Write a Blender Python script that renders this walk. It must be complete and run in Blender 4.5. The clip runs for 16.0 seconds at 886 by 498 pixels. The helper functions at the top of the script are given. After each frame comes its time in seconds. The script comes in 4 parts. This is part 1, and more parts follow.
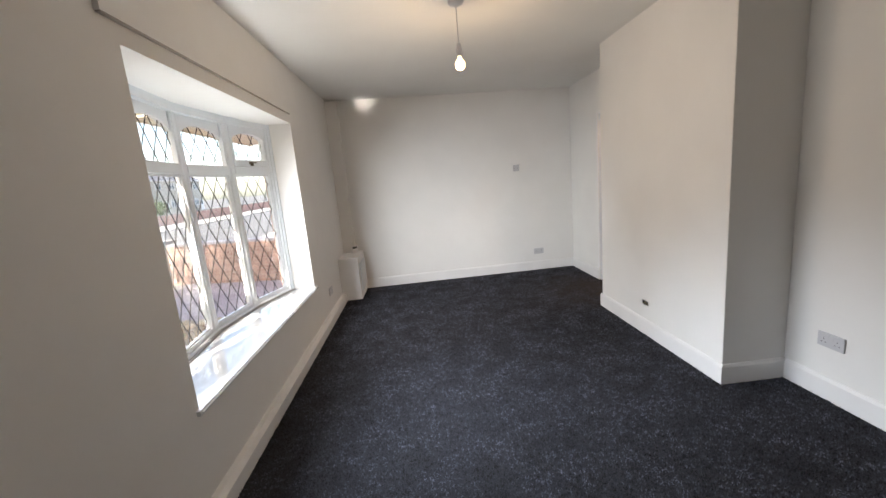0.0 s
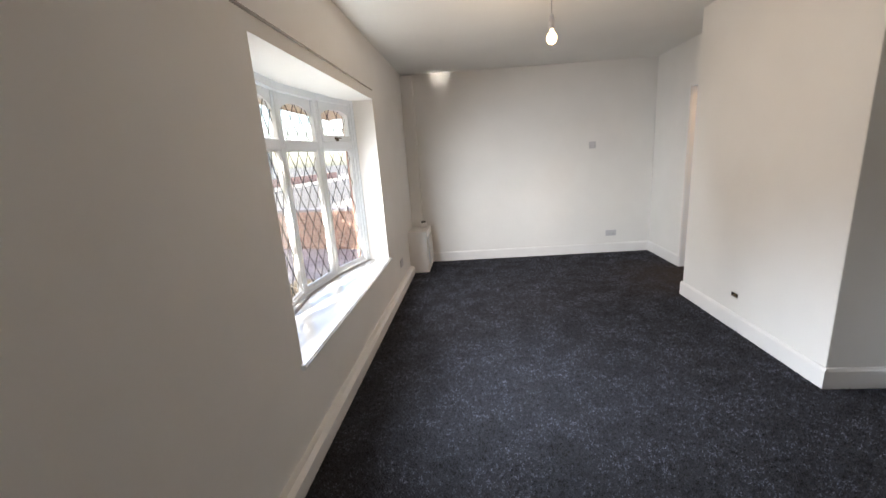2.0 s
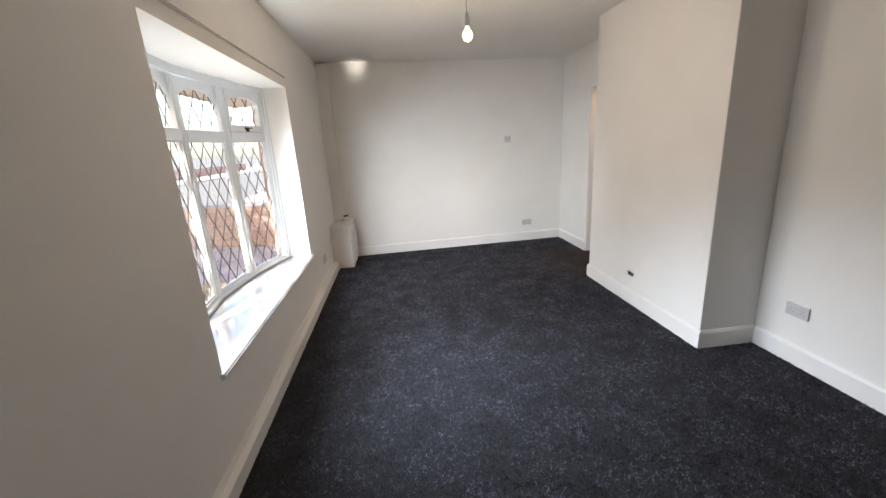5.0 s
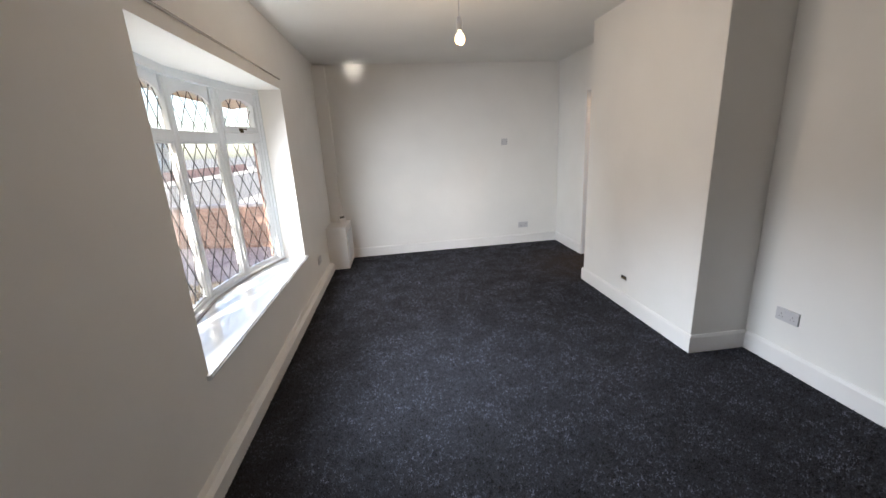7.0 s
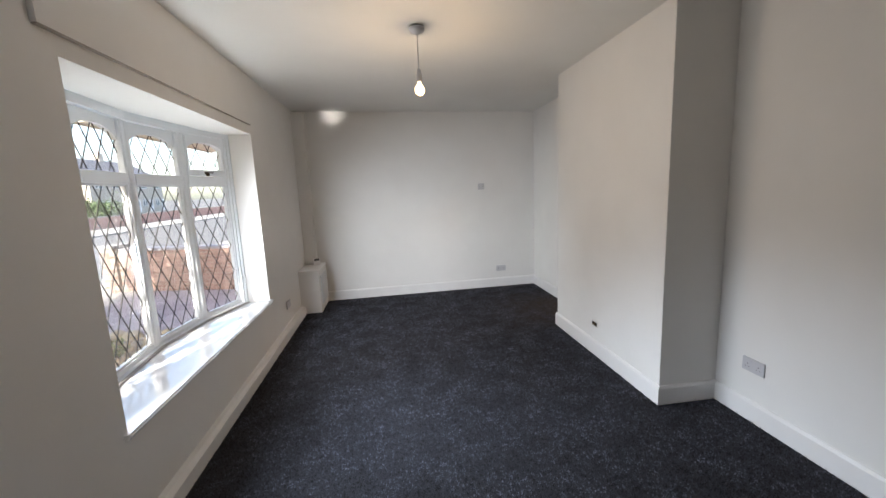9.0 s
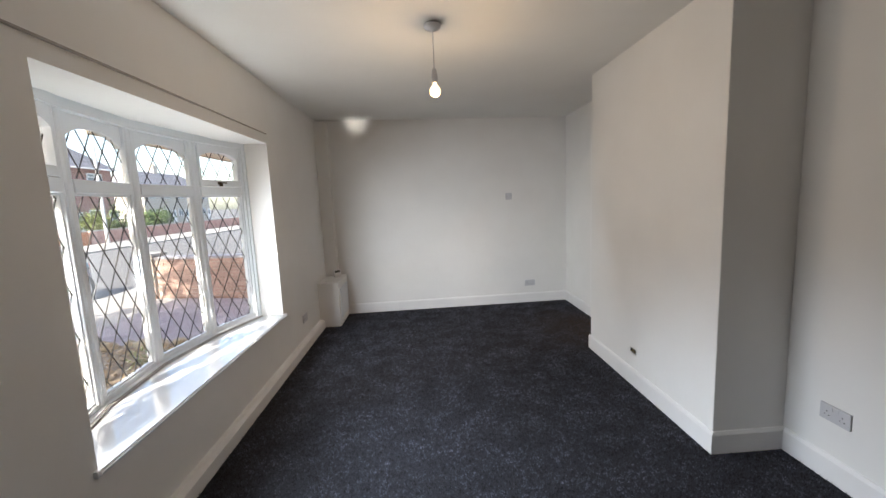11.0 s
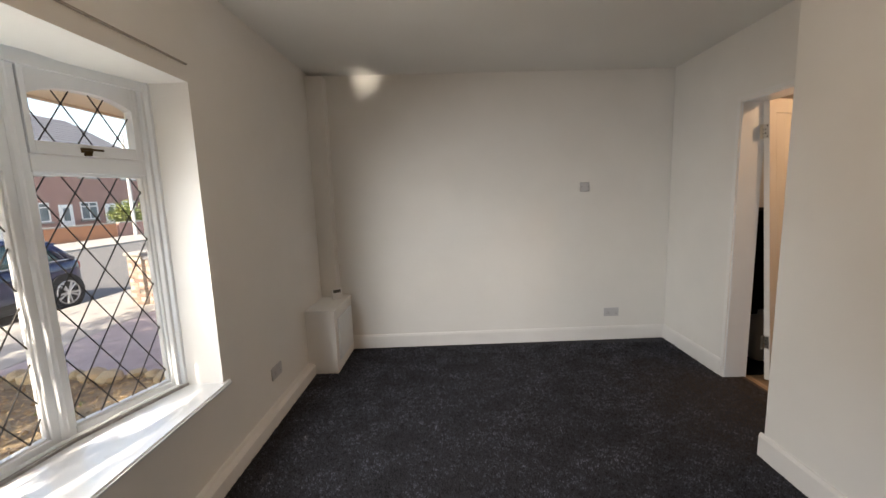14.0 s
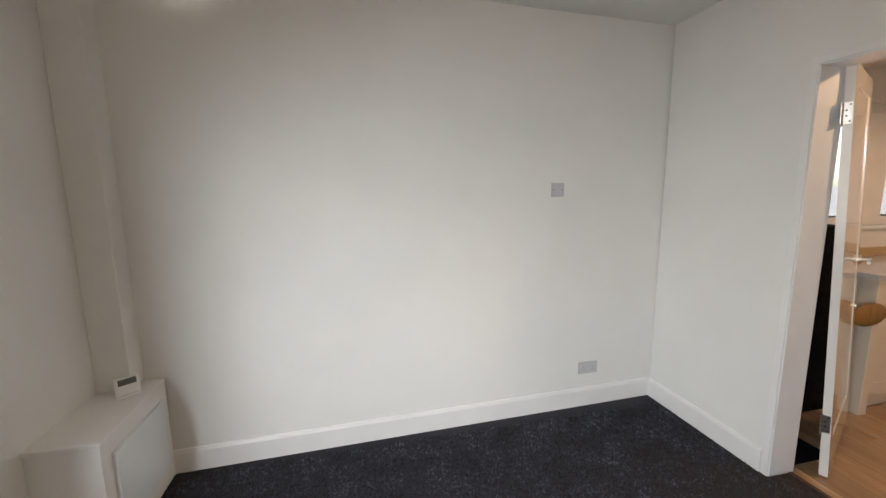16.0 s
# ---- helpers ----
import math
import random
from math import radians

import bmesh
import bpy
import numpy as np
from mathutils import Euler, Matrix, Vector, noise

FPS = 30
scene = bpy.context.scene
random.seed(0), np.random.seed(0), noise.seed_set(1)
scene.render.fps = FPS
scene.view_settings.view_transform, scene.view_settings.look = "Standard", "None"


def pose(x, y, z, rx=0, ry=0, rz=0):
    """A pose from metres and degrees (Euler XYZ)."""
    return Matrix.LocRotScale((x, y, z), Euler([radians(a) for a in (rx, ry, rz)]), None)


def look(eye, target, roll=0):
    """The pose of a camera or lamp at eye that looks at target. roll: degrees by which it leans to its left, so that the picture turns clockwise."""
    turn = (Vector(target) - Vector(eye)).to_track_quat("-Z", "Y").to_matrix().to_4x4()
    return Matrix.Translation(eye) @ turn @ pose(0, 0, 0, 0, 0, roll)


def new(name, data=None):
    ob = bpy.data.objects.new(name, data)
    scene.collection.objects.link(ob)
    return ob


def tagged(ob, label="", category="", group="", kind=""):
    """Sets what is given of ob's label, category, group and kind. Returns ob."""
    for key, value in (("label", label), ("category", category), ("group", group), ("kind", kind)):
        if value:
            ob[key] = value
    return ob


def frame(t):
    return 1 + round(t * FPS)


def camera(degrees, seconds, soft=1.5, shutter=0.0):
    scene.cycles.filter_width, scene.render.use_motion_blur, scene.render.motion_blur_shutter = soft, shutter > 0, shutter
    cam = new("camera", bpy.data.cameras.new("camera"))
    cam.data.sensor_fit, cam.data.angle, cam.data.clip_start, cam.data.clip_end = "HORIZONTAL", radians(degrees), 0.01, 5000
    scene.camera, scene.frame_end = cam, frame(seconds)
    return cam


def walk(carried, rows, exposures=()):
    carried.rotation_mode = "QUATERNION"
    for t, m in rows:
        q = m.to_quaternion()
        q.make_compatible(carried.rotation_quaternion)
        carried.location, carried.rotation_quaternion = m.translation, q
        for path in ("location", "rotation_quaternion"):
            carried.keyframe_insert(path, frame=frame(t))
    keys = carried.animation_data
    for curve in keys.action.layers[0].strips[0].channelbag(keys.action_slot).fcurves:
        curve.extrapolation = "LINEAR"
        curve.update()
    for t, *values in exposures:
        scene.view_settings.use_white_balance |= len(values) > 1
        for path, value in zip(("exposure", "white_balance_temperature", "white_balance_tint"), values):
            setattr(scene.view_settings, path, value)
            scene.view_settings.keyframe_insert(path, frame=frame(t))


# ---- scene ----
cam = camera(97.8, 16.0)
PATH = [
    (0, (0.074, -0.156, 1.475), (0.185, 1.809, 1.12), -5.0),
    (0.5, (0.033, -0.13, 1.477), (-0.007, 1.823, 1.048), -4.7),
    (1, (-0.024, -0.136, 1.488), (-0.17, 1.809, 1.046), -4.5),
    (1.5, (-0.067, -0.156, 1.502), (-0.288, 1.78, 1.055), -4.3),
    (2, (-0.085, -0.192, 1.519), (-0.267, 1.746, 1.058), -4.1),
    (2.5, (-0.089, -0.205, 1.528), (-0.123, 1.735, 1.045), -4.1),
    (3, (-0.091, -0.213, 1.531), (-0.038, 1.724, 1.036), -4.0),
    (3.5, (-0.099, -0.241, 1.533), (0.073, 1.683, 1.018), -3.8),
    (4, (-0.099, -0.216, 1.527), (0.105, 1.703, 1.002), -3.8),
    (6.5, (-0.093, -0.225, 1.541), (0.109, 1.694, 1.016), -3.1),
    (7, (-0.037, -0.227, 1.535), (0.167, 1.694, 1.018), -3.1),
    (7.5, (0.054, -0.215, 1.536), (0.278, 1.707, 1.029), -2.9),
    (8, (0.115, -0.226, 1.536), (0.359, 1.7, 1.056), -2.9),
    (8.5, (0.151, -0.222, 1.547), (0.406, 1.717, 1.13), -2.6),
    (9, (0.195, -0.198, 1.541), (0.454, 1.76, 1.23), -2.5),
    (11.5, (0.34, 0.206, 1.541), (0.389, 2.189, 1.287), -2.5),
    (12, (0.298, 0.422, 1.543), (0.299, 2.406, 1.286), -2.4),
    (12.5, (0.299, 0.709, 1.543), (0.203, 2.689, 1.282), -2.6),
    (13, (0.318, 1.021, 1.526), (0.132, 2.995, 1.264), -2.6),
    (13.5, (0.255, 1.343, 1.51), (0.094, 3.319, 1.247), -2.2),
    (14, (0.254, 1.682, 1.505), (0.208, 3.662, 1.231), -2.0),
    (14.5, (0.258, 2.057, 1.516), (0.249, 4.038, 1.242), -1.8),
    (15, (0.222, 2.428, 1.536), (0.311, 4.405, 1.245), -1.5),
    (15.5, (0.211, 2.8, 1.531), (0.521, 4.754, 1.234), -1.0),
    (16, (0.267, 3.177, 1.543), (0.704, 5.106, 1.244), -0.6),
]
EXPOSURES = [(0, 2.16, 7050, 14), (4, 2.32, 7100, 14), (9, 1.98, 6750, 13), (11.5, 1.8, 6900, 13), (12.5, 1.58, 7050, 12), (13, 1.54, 7150, 12), (14.5, 1.8, 7800, 15), (15, 1.98, 7500, 15), (15.5, 2.2, 7150, 12), (16, 2.16, 7050, 12)]
walk(cam, [(t, look(eye, target, roll)) for t, eye, target, roll in PATH], EXPOSURES)

# ---- world, sun, exposure ----
SUN = Vector((-0.27, -1.0, 0.83)).normalized()
world = bpy.data.worlds.new("sky")
world.use_nodes = True
scene.world = world
wn = world.node_tree
sky = wn.nodes.new("ShaderNodeTexSky")
sky.sky_type, sky.sun_disc = "NISHITA", False
sky.sun_elevation = math.asin(SUN.z)
sky.sun_rotation = math.atan2(SUN.x, SUN.y)
sky.dust_density = 2.0
wn.nodes["Background"].inputs["Strength"].default_value = 0.15
wn.links.new(sky.outputs[0], wn.nodes["Background"].inputs["Color"])
sun_data = bpy.data.lights.new("sun", "SUN")
sun_data.energy, sun_data.angle, sun_data.color = 4.0, radians(0.5), (1.0, 0.94, 0.85)
sun = new("sun", sun_data)
sun.matrix_world = look(SUN * 60, (0, 0, 0))
# the bright sky about the sun, coming down through the bow window on to the end wall and the floor
for wx, wy, az, watts in ((-1.32, 1.8, 58, 1.75), (-1.37, 2.2, 52, 1.8), (-1.40, 2.6, 46, 1.8)):
    sl = bpy.data.lights.new("window_sky", "AREA")
    sl.shape, sl.size, sl.size_y = "RECTANGLE", 0.20, 0.9
    sl.energy, sl.color, sl.spread = watts, (0.80, 0.90, 1.0), radians(74)
    so = new("window_sky", sl)
    so.matrix_world = look((wx, wy, 1.5), (wx + math.cos(radians(az)), wy + math.sin(radians(az)), 1.5 - 0.34))
# the rest of the sky, the sunlit street and houses, spreading into the room from the window's opening
sl = bpy.data.lights.new("window_daylight", "AREA")
sl.shape, sl.size, sl.size_y = "RECTANGLE", 1.9, 1.3
sl.energy, sl.color, sl.spread = 2.5, (1.0, 0.97, 0.93), radians(118)
so = new("window_daylight", sl)
so.matrix_world = look((-0.99, 2.6, 1.32), (0.01, 2.45, 0.94))
# the sky seen from the floor, through the lower panes
sl = bpy.data.lights.new("window_sky_low", "AREA")
sl.shape, sl.size, sl.size_y = "RECTANGLE", 1.5, 0.5
sl.energy, sl.color, sl.spread = 4.0, (0.68, 0.83, 1.0), radians(70)
so = new("window_sky_low", sl)
so.matrix_world = look((-1.0, 2.3, 0.98), (-1.0 + 1.0, 2.3 - 0.25, 0.98 - 0.6))
# sunlit ground outside, thrown up against the window's soffit
sl = bpy.data.lights.new("window_ground_bounce", "AREA")
sl.shape, sl.size, sl.size_y = "RECTANGLE", 0.12, 1.7
sl.energy, sl.color, sl.spread = 0.4, (0.78, 0.93, 1.0), radians(70)
so = new("window_ground_bounce", sl)
so.matrix_world = pose(-1.2, 2.6, 1.2, 180)
# sunlit ground and window board, thrown up against the room's ceiling
sl = bpy.data.lights.new("ceiling_bounce", "AREA")
sl.shape, sl.size, sl.size_y = "RECTANGLE", 1.9, 0.3
sl.energy, sl.color, sl.spread = 1.7, (0.98, 0.98, 0.97), radians(110)
so = new("ceiling_bounce", sl)
so.matrix_world = look((-1.02, 2.6, 0.75), (-0.52, 2.6, 1.6))
# the sun mirrored by the glossy window board, up to the head of the end wall
sl = bpy.data.lights.new("sill_sun_glint", "AREA")
sl.shape, sl.size, sl.size_y = "RECTANGLE", 0.13, 0.09
sl.energy, sl.color, sl.spread = 0.042, (1.0, 0.97, 0.90), radians(7)
so = new("sill_sun_glint", sl)
so.matrix_world = look((-1.12, 3.22, 0.79), (-1.12 - SUN.x, 3.22 - SUN.y, 0.79 + SUN.z))

# ---- materials ----
def nodes_of(m):
    m.use_nodes = True
    return m.node_tree.nodes, m.node_tree.links, m.node_tree.nodes["Principled BSDF"]


def mat(name, a, b=None, scale=8.0, rough=0.5, bump=0.0, bump_scale=60.0, metal=0.0, coat=0.0, detail=4.0, emit=0.0, per_piece=0.0, stretch=(1, 1, 1)):
    """A surface of two colours mixed by noise, with fine relief."""
    m = bpy.data.materials.new(name)
    nd, ln, bs = nodes_of(m)
    bs.inputs["Roughness"].default_value, bs.inputs["Metallic"].default_value = rough, metal
    bs.inputs["Coat Weight"].default_value = coat
    co = nd.new("ShaderNodeTexCoord")
    mp = nd.new("ShaderNodeMapping")
    mp.inputs["Scale"].default_value = stretch
    ln.new(co.outputs["Object"], mp.inputs[0])
    b = b or tuple(c * 0.93 for c in a)
    n1 = nd.new("ShaderNodeTexNoise")
    n1.inputs["Scale"].default_value, n1.inputs["Detail"].default_value = scale, detail
    ln.new(mp.outputs[0], n1.inputs["Vector"])
    ramp = nd.new("ShaderNodeValToRGB")
    ramp.color_ramp.elements[0].position, ramp.color_ramp.elements[1].position = 0.32, 0.68
    ramp.color_ramp.elements[0].color, ramp.color_ramp.elements[1].color = (*a, 1), (*b, 1)
    ln.new(n1.outputs[0], ramp.inputs[0])
    out = ramp.outputs[0]
    if per_piece:
        oi = nd.new("ShaderNodeObjectInfo")
        mul = nd.new("ShaderNodeMapRange")
        mul.inputs[3].default_value, mul.inputs[4].default_value = 1 - per_piece, 1 + per_piece
        ln.new(oi.outputs["Random"], mul.inputs[0])
        hsv = nd.new("ShaderNodeHueSaturation")
        ln.new(mul.outputs[0], hsv.inputs["Value"])
        ln.new(out, hsv.inputs["Color"])
        out = hsv.outputs[0]
    ln.new(out, bs.inputs["Base Color"])
    if emit:
        bs.inputs["Emission Strength"].default_value = emit
        bs.inputs["Emission Color"].default_value = (*a, 1)
    if bump:
        n2 = nd.new("ShaderNodeTexNoise")
        n2.inputs["Scale"].default_value, n2.inputs["Detail"].default_value = bump_scale, 3.0
        ln.new(mp.outputs[0], n2.inputs["Vector"])
        bp = nd.new("ShaderNodeBump")
        bp.inputs["Strength"].default_value, bp.inputs["Distance"].default_value = bump, 0.01
        ln.new(n2.outputs[0], bp.inputs["Height"])
        ln.new(bp.outputs[0], bs.inputs["Normal"])
    return m


def glass_mat(name, tint=(0.97, 0.985, 0.98), dust=0.015):
    """Thin clear glass: lets light through and mirrors at grazing angles."""
    m = bpy.data.materials.new(name)
    nd, ln, bs = nodes_of(m)
    nd.remove(bs)
    tr, gl = nd.new("ShaderNodeBsdfTransparent"), nd.new("ShaderNodeBsdfGlossy")
    tr.inputs[0].default_value = (*tint, 1)
    gl.inputs["Roughness"].default_value = 0.02
    lw, mx, mr = nd.new("ShaderNodeLayerWeight"), nd.new("ShaderNodeMixShader"), nd.new("ShaderNodeMath")
    lw.inputs[0].default_value = 0.5
    mr.operation = "POWER"
    mr.inputs[1].default_value = 4.0
    ad = nd.new("ShaderNodeMapRange")
    ad.inputs[3].default_value, ad.inputs[4].default_value = 0.025, 0.75
    ln.new(lw.outputs["Facing"], mr.inputs[0])
    ln.new(mr.outputs[0], ad.inputs[0])
    ln.new(ad.outputs[0], mx.inputs[0])
    du, dm = nd.new("ShaderNodeBsdfTranslucent"), nd.new("ShaderNodeMixShader")
    dm.inputs[0].default_value = dust
    ln.new(tr.outputs[0], dm.inputs[1])
    ln.new(du.outputs[0], dm.inputs[2])
    ln.new(dm.outputs[0], mx.inputs[1])
    ln.new(gl.outputs[0], mx.inputs[2])
    ln.new(mx.outputs[0], nd["Material Output"].inputs[0])
    return m


WALL = mat("white_emulsion", (0.80, 0.79, 0.77), (0.77, 0.76, 0.74), 2.5, 0.75, 0.08, 14)
CEIL = mat("ceiling_emulsion", (0.78, 0.78, 0.76), (0.75, 0.75, 0.73), 2.0, 0.85, 0.06, 25)
GLOSS = mat("white_gloss_paint", (0.77, 0.81, 0.85), (0.74, 0.78, 0.82), 6, 0.28, 0.05, 35, coat=0.3)
SILL = mat("sill_gloss_paint", (0.80, 0.83, 0.86), (0.77, 0.80, 0.83), 5, 0.05, 0.04, 9, coat=1.0)
SKIRT = mat("skirting_satin_paint", (0.82, 0.81, 0.80), (0.79, 0.78, 0.77), 5, 0.4, 0.06, 30)
CARPET = mat("charcoal_carpet", (0.012, 0.0126, 0.017), (0.048, 0.051, 0.068), 170, 0.95, 1.0, 260)
TUFT = mat("charcoal_carpet_pile", (0.012, 0.012, 0.014), (0.075, 0.076, 0.085), 90, 0.9)
nd, ln, bs = nodes_of(TUFT)
geo, cr = nd.new("ShaderNodeNewGeometry"), nd.new("ShaderNodeValToRGB")
cr.color_ramp.elements[0].color, cr.color_ramp.elements[1].color = (0.008, 0.0084, 0.0105, 1), (0.074, 0.078, 0.105, 1)
cr.color_ramp.elements[0].position, cr.color_ramp.elements[1].position = 0.1, 1.0
mid = cr.color_ramp.elements.new(0.6)
mid.color = (0.043, 0.0455, 0.061, 1)
big, bmr = nd.new("ShaderNodeTexNoise"), nd.new("ShaderNodeMapRange")
big.inputs["Scale"].default_value, big.inputs["Detail"].default_value = 30.0, 6.0
bmr.inputs[1].default_value, bmr.inputs[2].default_value, bmr.inputs[3].default_value, bmr.inputs[4].default_value = 0.36, 0.64, 0.28, 1.75
tc = nd.new("ShaderNodeTexCoord")
hs = nd.new("ShaderNodeHueSaturation")
ln.new(tc.outputs["Object"], big.inputs["Vector"])
ln.new(big.outputs[0], bmr.inputs[0])
ln.new(geo.outputs["Random Per Island"], cr.inputs[0])
ln.new(cr.outputs[0], hs.inputs["Color"])
blot, blr, mulv = nd.new("ShaderNodeTexNoise"), nd.new("ShaderNodeMapRange"), nd.new("ShaderNodeMath")
blot.inputs["Scale"].default_value, blot.inputs["Detail"].default_value = 5.0, 6.0
blr.inputs[1].default_value, blr.inputs[2].default_value, blr.inputs[3].default_value, blr.inputs[4].default_value = 0.38, 0.62, 0.48, 1.5
mulv.operation = "MULTIPLY"
ln.new(tc.outputs["Object"], blot.inputs["Vector"])
ln.new(blot.outputs[0], blr.inputs[0])
ln.new(bmr.outputs[0], mulv.inputs[0])
ln.new(blr.outputs[0], mulv.inputs[1])
ln.new(mulv.outputs[0], hs.inputs["Value"])
# brown tread dirt spreading from the kitchen doorway
far, dmr, dnz, dad, dirt = nd.new("ShaderNodeVectorMath"), nd.new("ShaderNodeMapRange"), nd.new("ShaderNodeTexNoise"), nd.new("ShaderNodeMath"), nd.new("ShaderNodeMix")
far.operation, dad.operation, dirt.data_type = "DISTANCE", "MULTIPLY_ADD", "RGBA"
far.inputs[1].default_value = (2.35, 4.25, 0.0)
dnz.inputs["Scale"].default_value, dnz.inputs["Detail"].default_value = 5.0, 5.0
dad.inputs[1].default_value = 1.1
dmr.inputs[1].default_value, dmr.inputs[2].default_value, dmr.inputs[3].default_value, dmr.inputs[4].default_value = 0.6, 1.5, 0.7, 0.0
ln.new(tc.outputs["Object"], far.inputs[0])
ln.new(tc.outputs["Object"], dnz.inputs["Vector"])
ln.new(dnz.outputs[0], dad.inputs[0])
ln.new(far.outputs["Value"], dad.inputs[2])
ln.new(dad.outputs[0], dmr.inputs[0])
ln.new(dmr.outputs[0], dirt.inputs[0])
ln.new(hs.outputs[0], dirt.inputs[6])
dirt.inputs[7].default_value = (0.070, 0.052, 0.040, 1)
ln.new(dirt.outputs[2], bs.inputs["Base Color"])
PLASTIC = mat("white_plastic", (0.55, 0.55, 0.57), (0.52, 0.52, 0.54), 10, 0.35)
SLOT = mat("dark_slot", (0.02, 0.02, 0.02), None, 10, 0.6)
SCREEN = mat("grey_display", (0.10, 0.11, 0.10), (0.13, 0.14, 0.13), 20, 0.2)
CHROME = mat("brushed_steel", (0.62, 0.61, 0.58), (0.55, 0.54, 0.51), 30, 0.3, metal=1.0)
BRASS = mat("aged_brass", (0.40, 0.30, 0.14), (0.25, 0.19, 0.10), 40, 0.35, metal=1.0)
BRONZE = mat("tarnished_brass", (0.10, 0.07, 0.035), (0.05, 0.036, 0.02), 40, 0.4, metal=1.0)
LEAD = mat("lead_came", (0.02, 0.019, 0.018), (0.035, 0.033, 0.03), 30, 0.65)
SEAL = mat("grey_sealant", (0.38, 0.37, 0.36), (0.26, 0.25, 0.25), 30, 0.5)
# darker tone that paints the shadow line under the pelmet board
SHADE_LINE = mat("shadow_line_tone", (0.30, 0.275, 0.25), (0.36, 0.33, 0.30), 30, 0.9)
GLASS = glass_mat("window_glass")
BULB = mat("warm_bulb", (1.0, 0.72, 0.40), (1.0, 0.72, 0.40), 1, 0.5, emit=1.0)
DOORP = mat("door_gloss_paint", (0.80, 0.79, 0.77), (0.77, 0.76, 0.74), 5, 0.12, 0.02, 20, coat=0.6)
OAK = mat("oak_laminate", (0.52, 0.35, 0.21), (0.38, 0.235, 0.13), 5, 0.3, 0.05, 60, per_piece=0.24, stretch=(9, 0.8, 9))
CANOPY = mat("canopy_paint", (0.84, 0.78, 0.64), (0.80, 0.73, 0.59), 4, 0.5, 0.05, 30)
CREAM = mat("cream_cabinet_paint", (0.72, 0.66, 0.56), (0.70, 0.64, 0.54), 4, 0.35)
WORKTOP = mat("grey_worktop", (0.46, 0.46, 0.48), (0.56, 0.56, 0.58), 60, 0.12)
TILE = mat("oak_upstand", (0.52, 0.38, 0.22), (0.45, 0.32, 0.18), 6, 0.3, stretch=(1, 8, 8))
DARKWOOD = mat("dark_wood", (0.12, 0.07, 0.045), (0.08, 0.048, 0.032), 8, 0.4, stretch=(1, 6, 1))
BLACK = mat("black_cloth", (0.006, 0.006, 0.007), (0.012, 0.012, 0.012), 20, 0.85)
nodes_of(BLACK)[2].inputs["Specular IOR Level"].default_value = 0.08
BOARD = mat("brown_board", (0.30, 0.17, 0.05), (0.20, 0.11, 0.035), 7, 0.45, stretch=(8, 1, 1))
BRICK = mat("red_brick", (0.41, 0.245, 0.21), (0.33, 0.195, 0.17), 1.6, 0.9, 0.3, 30, per_piece=0.2)
PINK = mat("pinkish_brick", (0.35, 0.22, 0.175), (0.22, 0.145, 0.12), 6, 0.9, 0.4, 30, per_piece=0.22)
ORANGE = mat("orange_brick", (0.45, 0.20, 0.10), (0.36, 0.16, 0.09), 3, 0.9, per_piece=0.1)
MORTAR = mat("mortar", (0.38, 0.35, 0.31), (0.30, 0.28, 0.25), 12, 0.95, 0.3, 60)
SLATE = mat("grey_roof_tile", (0.30, 0.295, 0.32), (0.21, 0.21, 0.23), 3, 0.7, per_piece=0.12)
ASPHALT = mat("pale_asphalt", (0.13, 0.13, 0.13), (0.10, 0.10, 0.105), 2, 0.9, 0.3, 90)
CONCRETE = mat("pale_concrete", (0.36, 0.35, 0.33), (0.29, 0.28, 0.27), 4, 0.9, 0.3, 60, per_piece=0.08)
PAVING = mat("mauve_paving", (0.32, 0.285, 0.30), (0.24, 0.21, 0.225), 5, 0.9, 0.3, 70, per_piece=0.12)
SOIL = mat("leaf_litter_soil", (0.15, 0.10, 0.06), (0.26, 0.20, 0.12), 9, 0.95, 0.8, 50)
STONE = mat("sandstone", (0.42, 0.35, 0.22), (0.30, 0.25, 0.17), 8, 0.9, 0.5, 30, per_piece=0.2)
LEAF = mat("green_leaf", (0.05, 0.09, 0.03), (0.10, 0.15, 0.05), 3, 0.6)
LEAF_Y = mat("yellow_green_leaf", (0.16, 0.19, 0.05), (0.10, 0.14, 0.04), 3, 0.6)
DRY = mat("dry_leaf", (0.30, 0.19, 0.09), (0.40, 0.30, 0.16), 25, 0.8)
BARK = mat("bark", (0.10, 0.075, 0.055), (0.06, 0.045, 0.035), 12, 0.95, 0.8, 40, stretch=(3, 3, 0.6))
CARBLUE = mat("blue_car_paint", (0.0022, 0.012, 0.058), (0.003, 0.014, 0.066), 4, 0.12, metal=0.4, coat=0.5)
CARGLASS = mat("tinted_car_glass", (0.02, 0.07, 0.07), None, 4, 0.05, coat=0.5)
RUBBER = mat("tyre_rubber", (0.02, 0.02, 0.02), None, 20, 0.85)
ALLOY = mat("alloy_wheel", (0.50, 0.50, 0.52), None, 20, 0.3, metal=1.0)
REDLAMP = mat("red_tail_lamp", (0.30, 0.02, 0.02), None, 10, 0.15)
UPVC = mat("white_upvc", (0.82, 0.82, 0.82), None, 5, 0.35)
FARGLASS = mat("far_window_glass", (0.10, 0.13, 0.15), (0.22, 0.26, 0.28), 2, 0.08)
POLE = mat("galvanised_pole", (0.52, 0.53, 0.53), (0.45, 0.46, 0.46), 6, 0.5)
SOFFIT = mat("beige_soffit", (0.58, 0.52, 0.43), (0.52, 0.46, 0.38), 5, 0.8)
RENDERED = mat("outer_render", (0.50, 0.46, 0.40), (0.42, 0.39, 0.34), 4, 0.9, 0.3, 50)


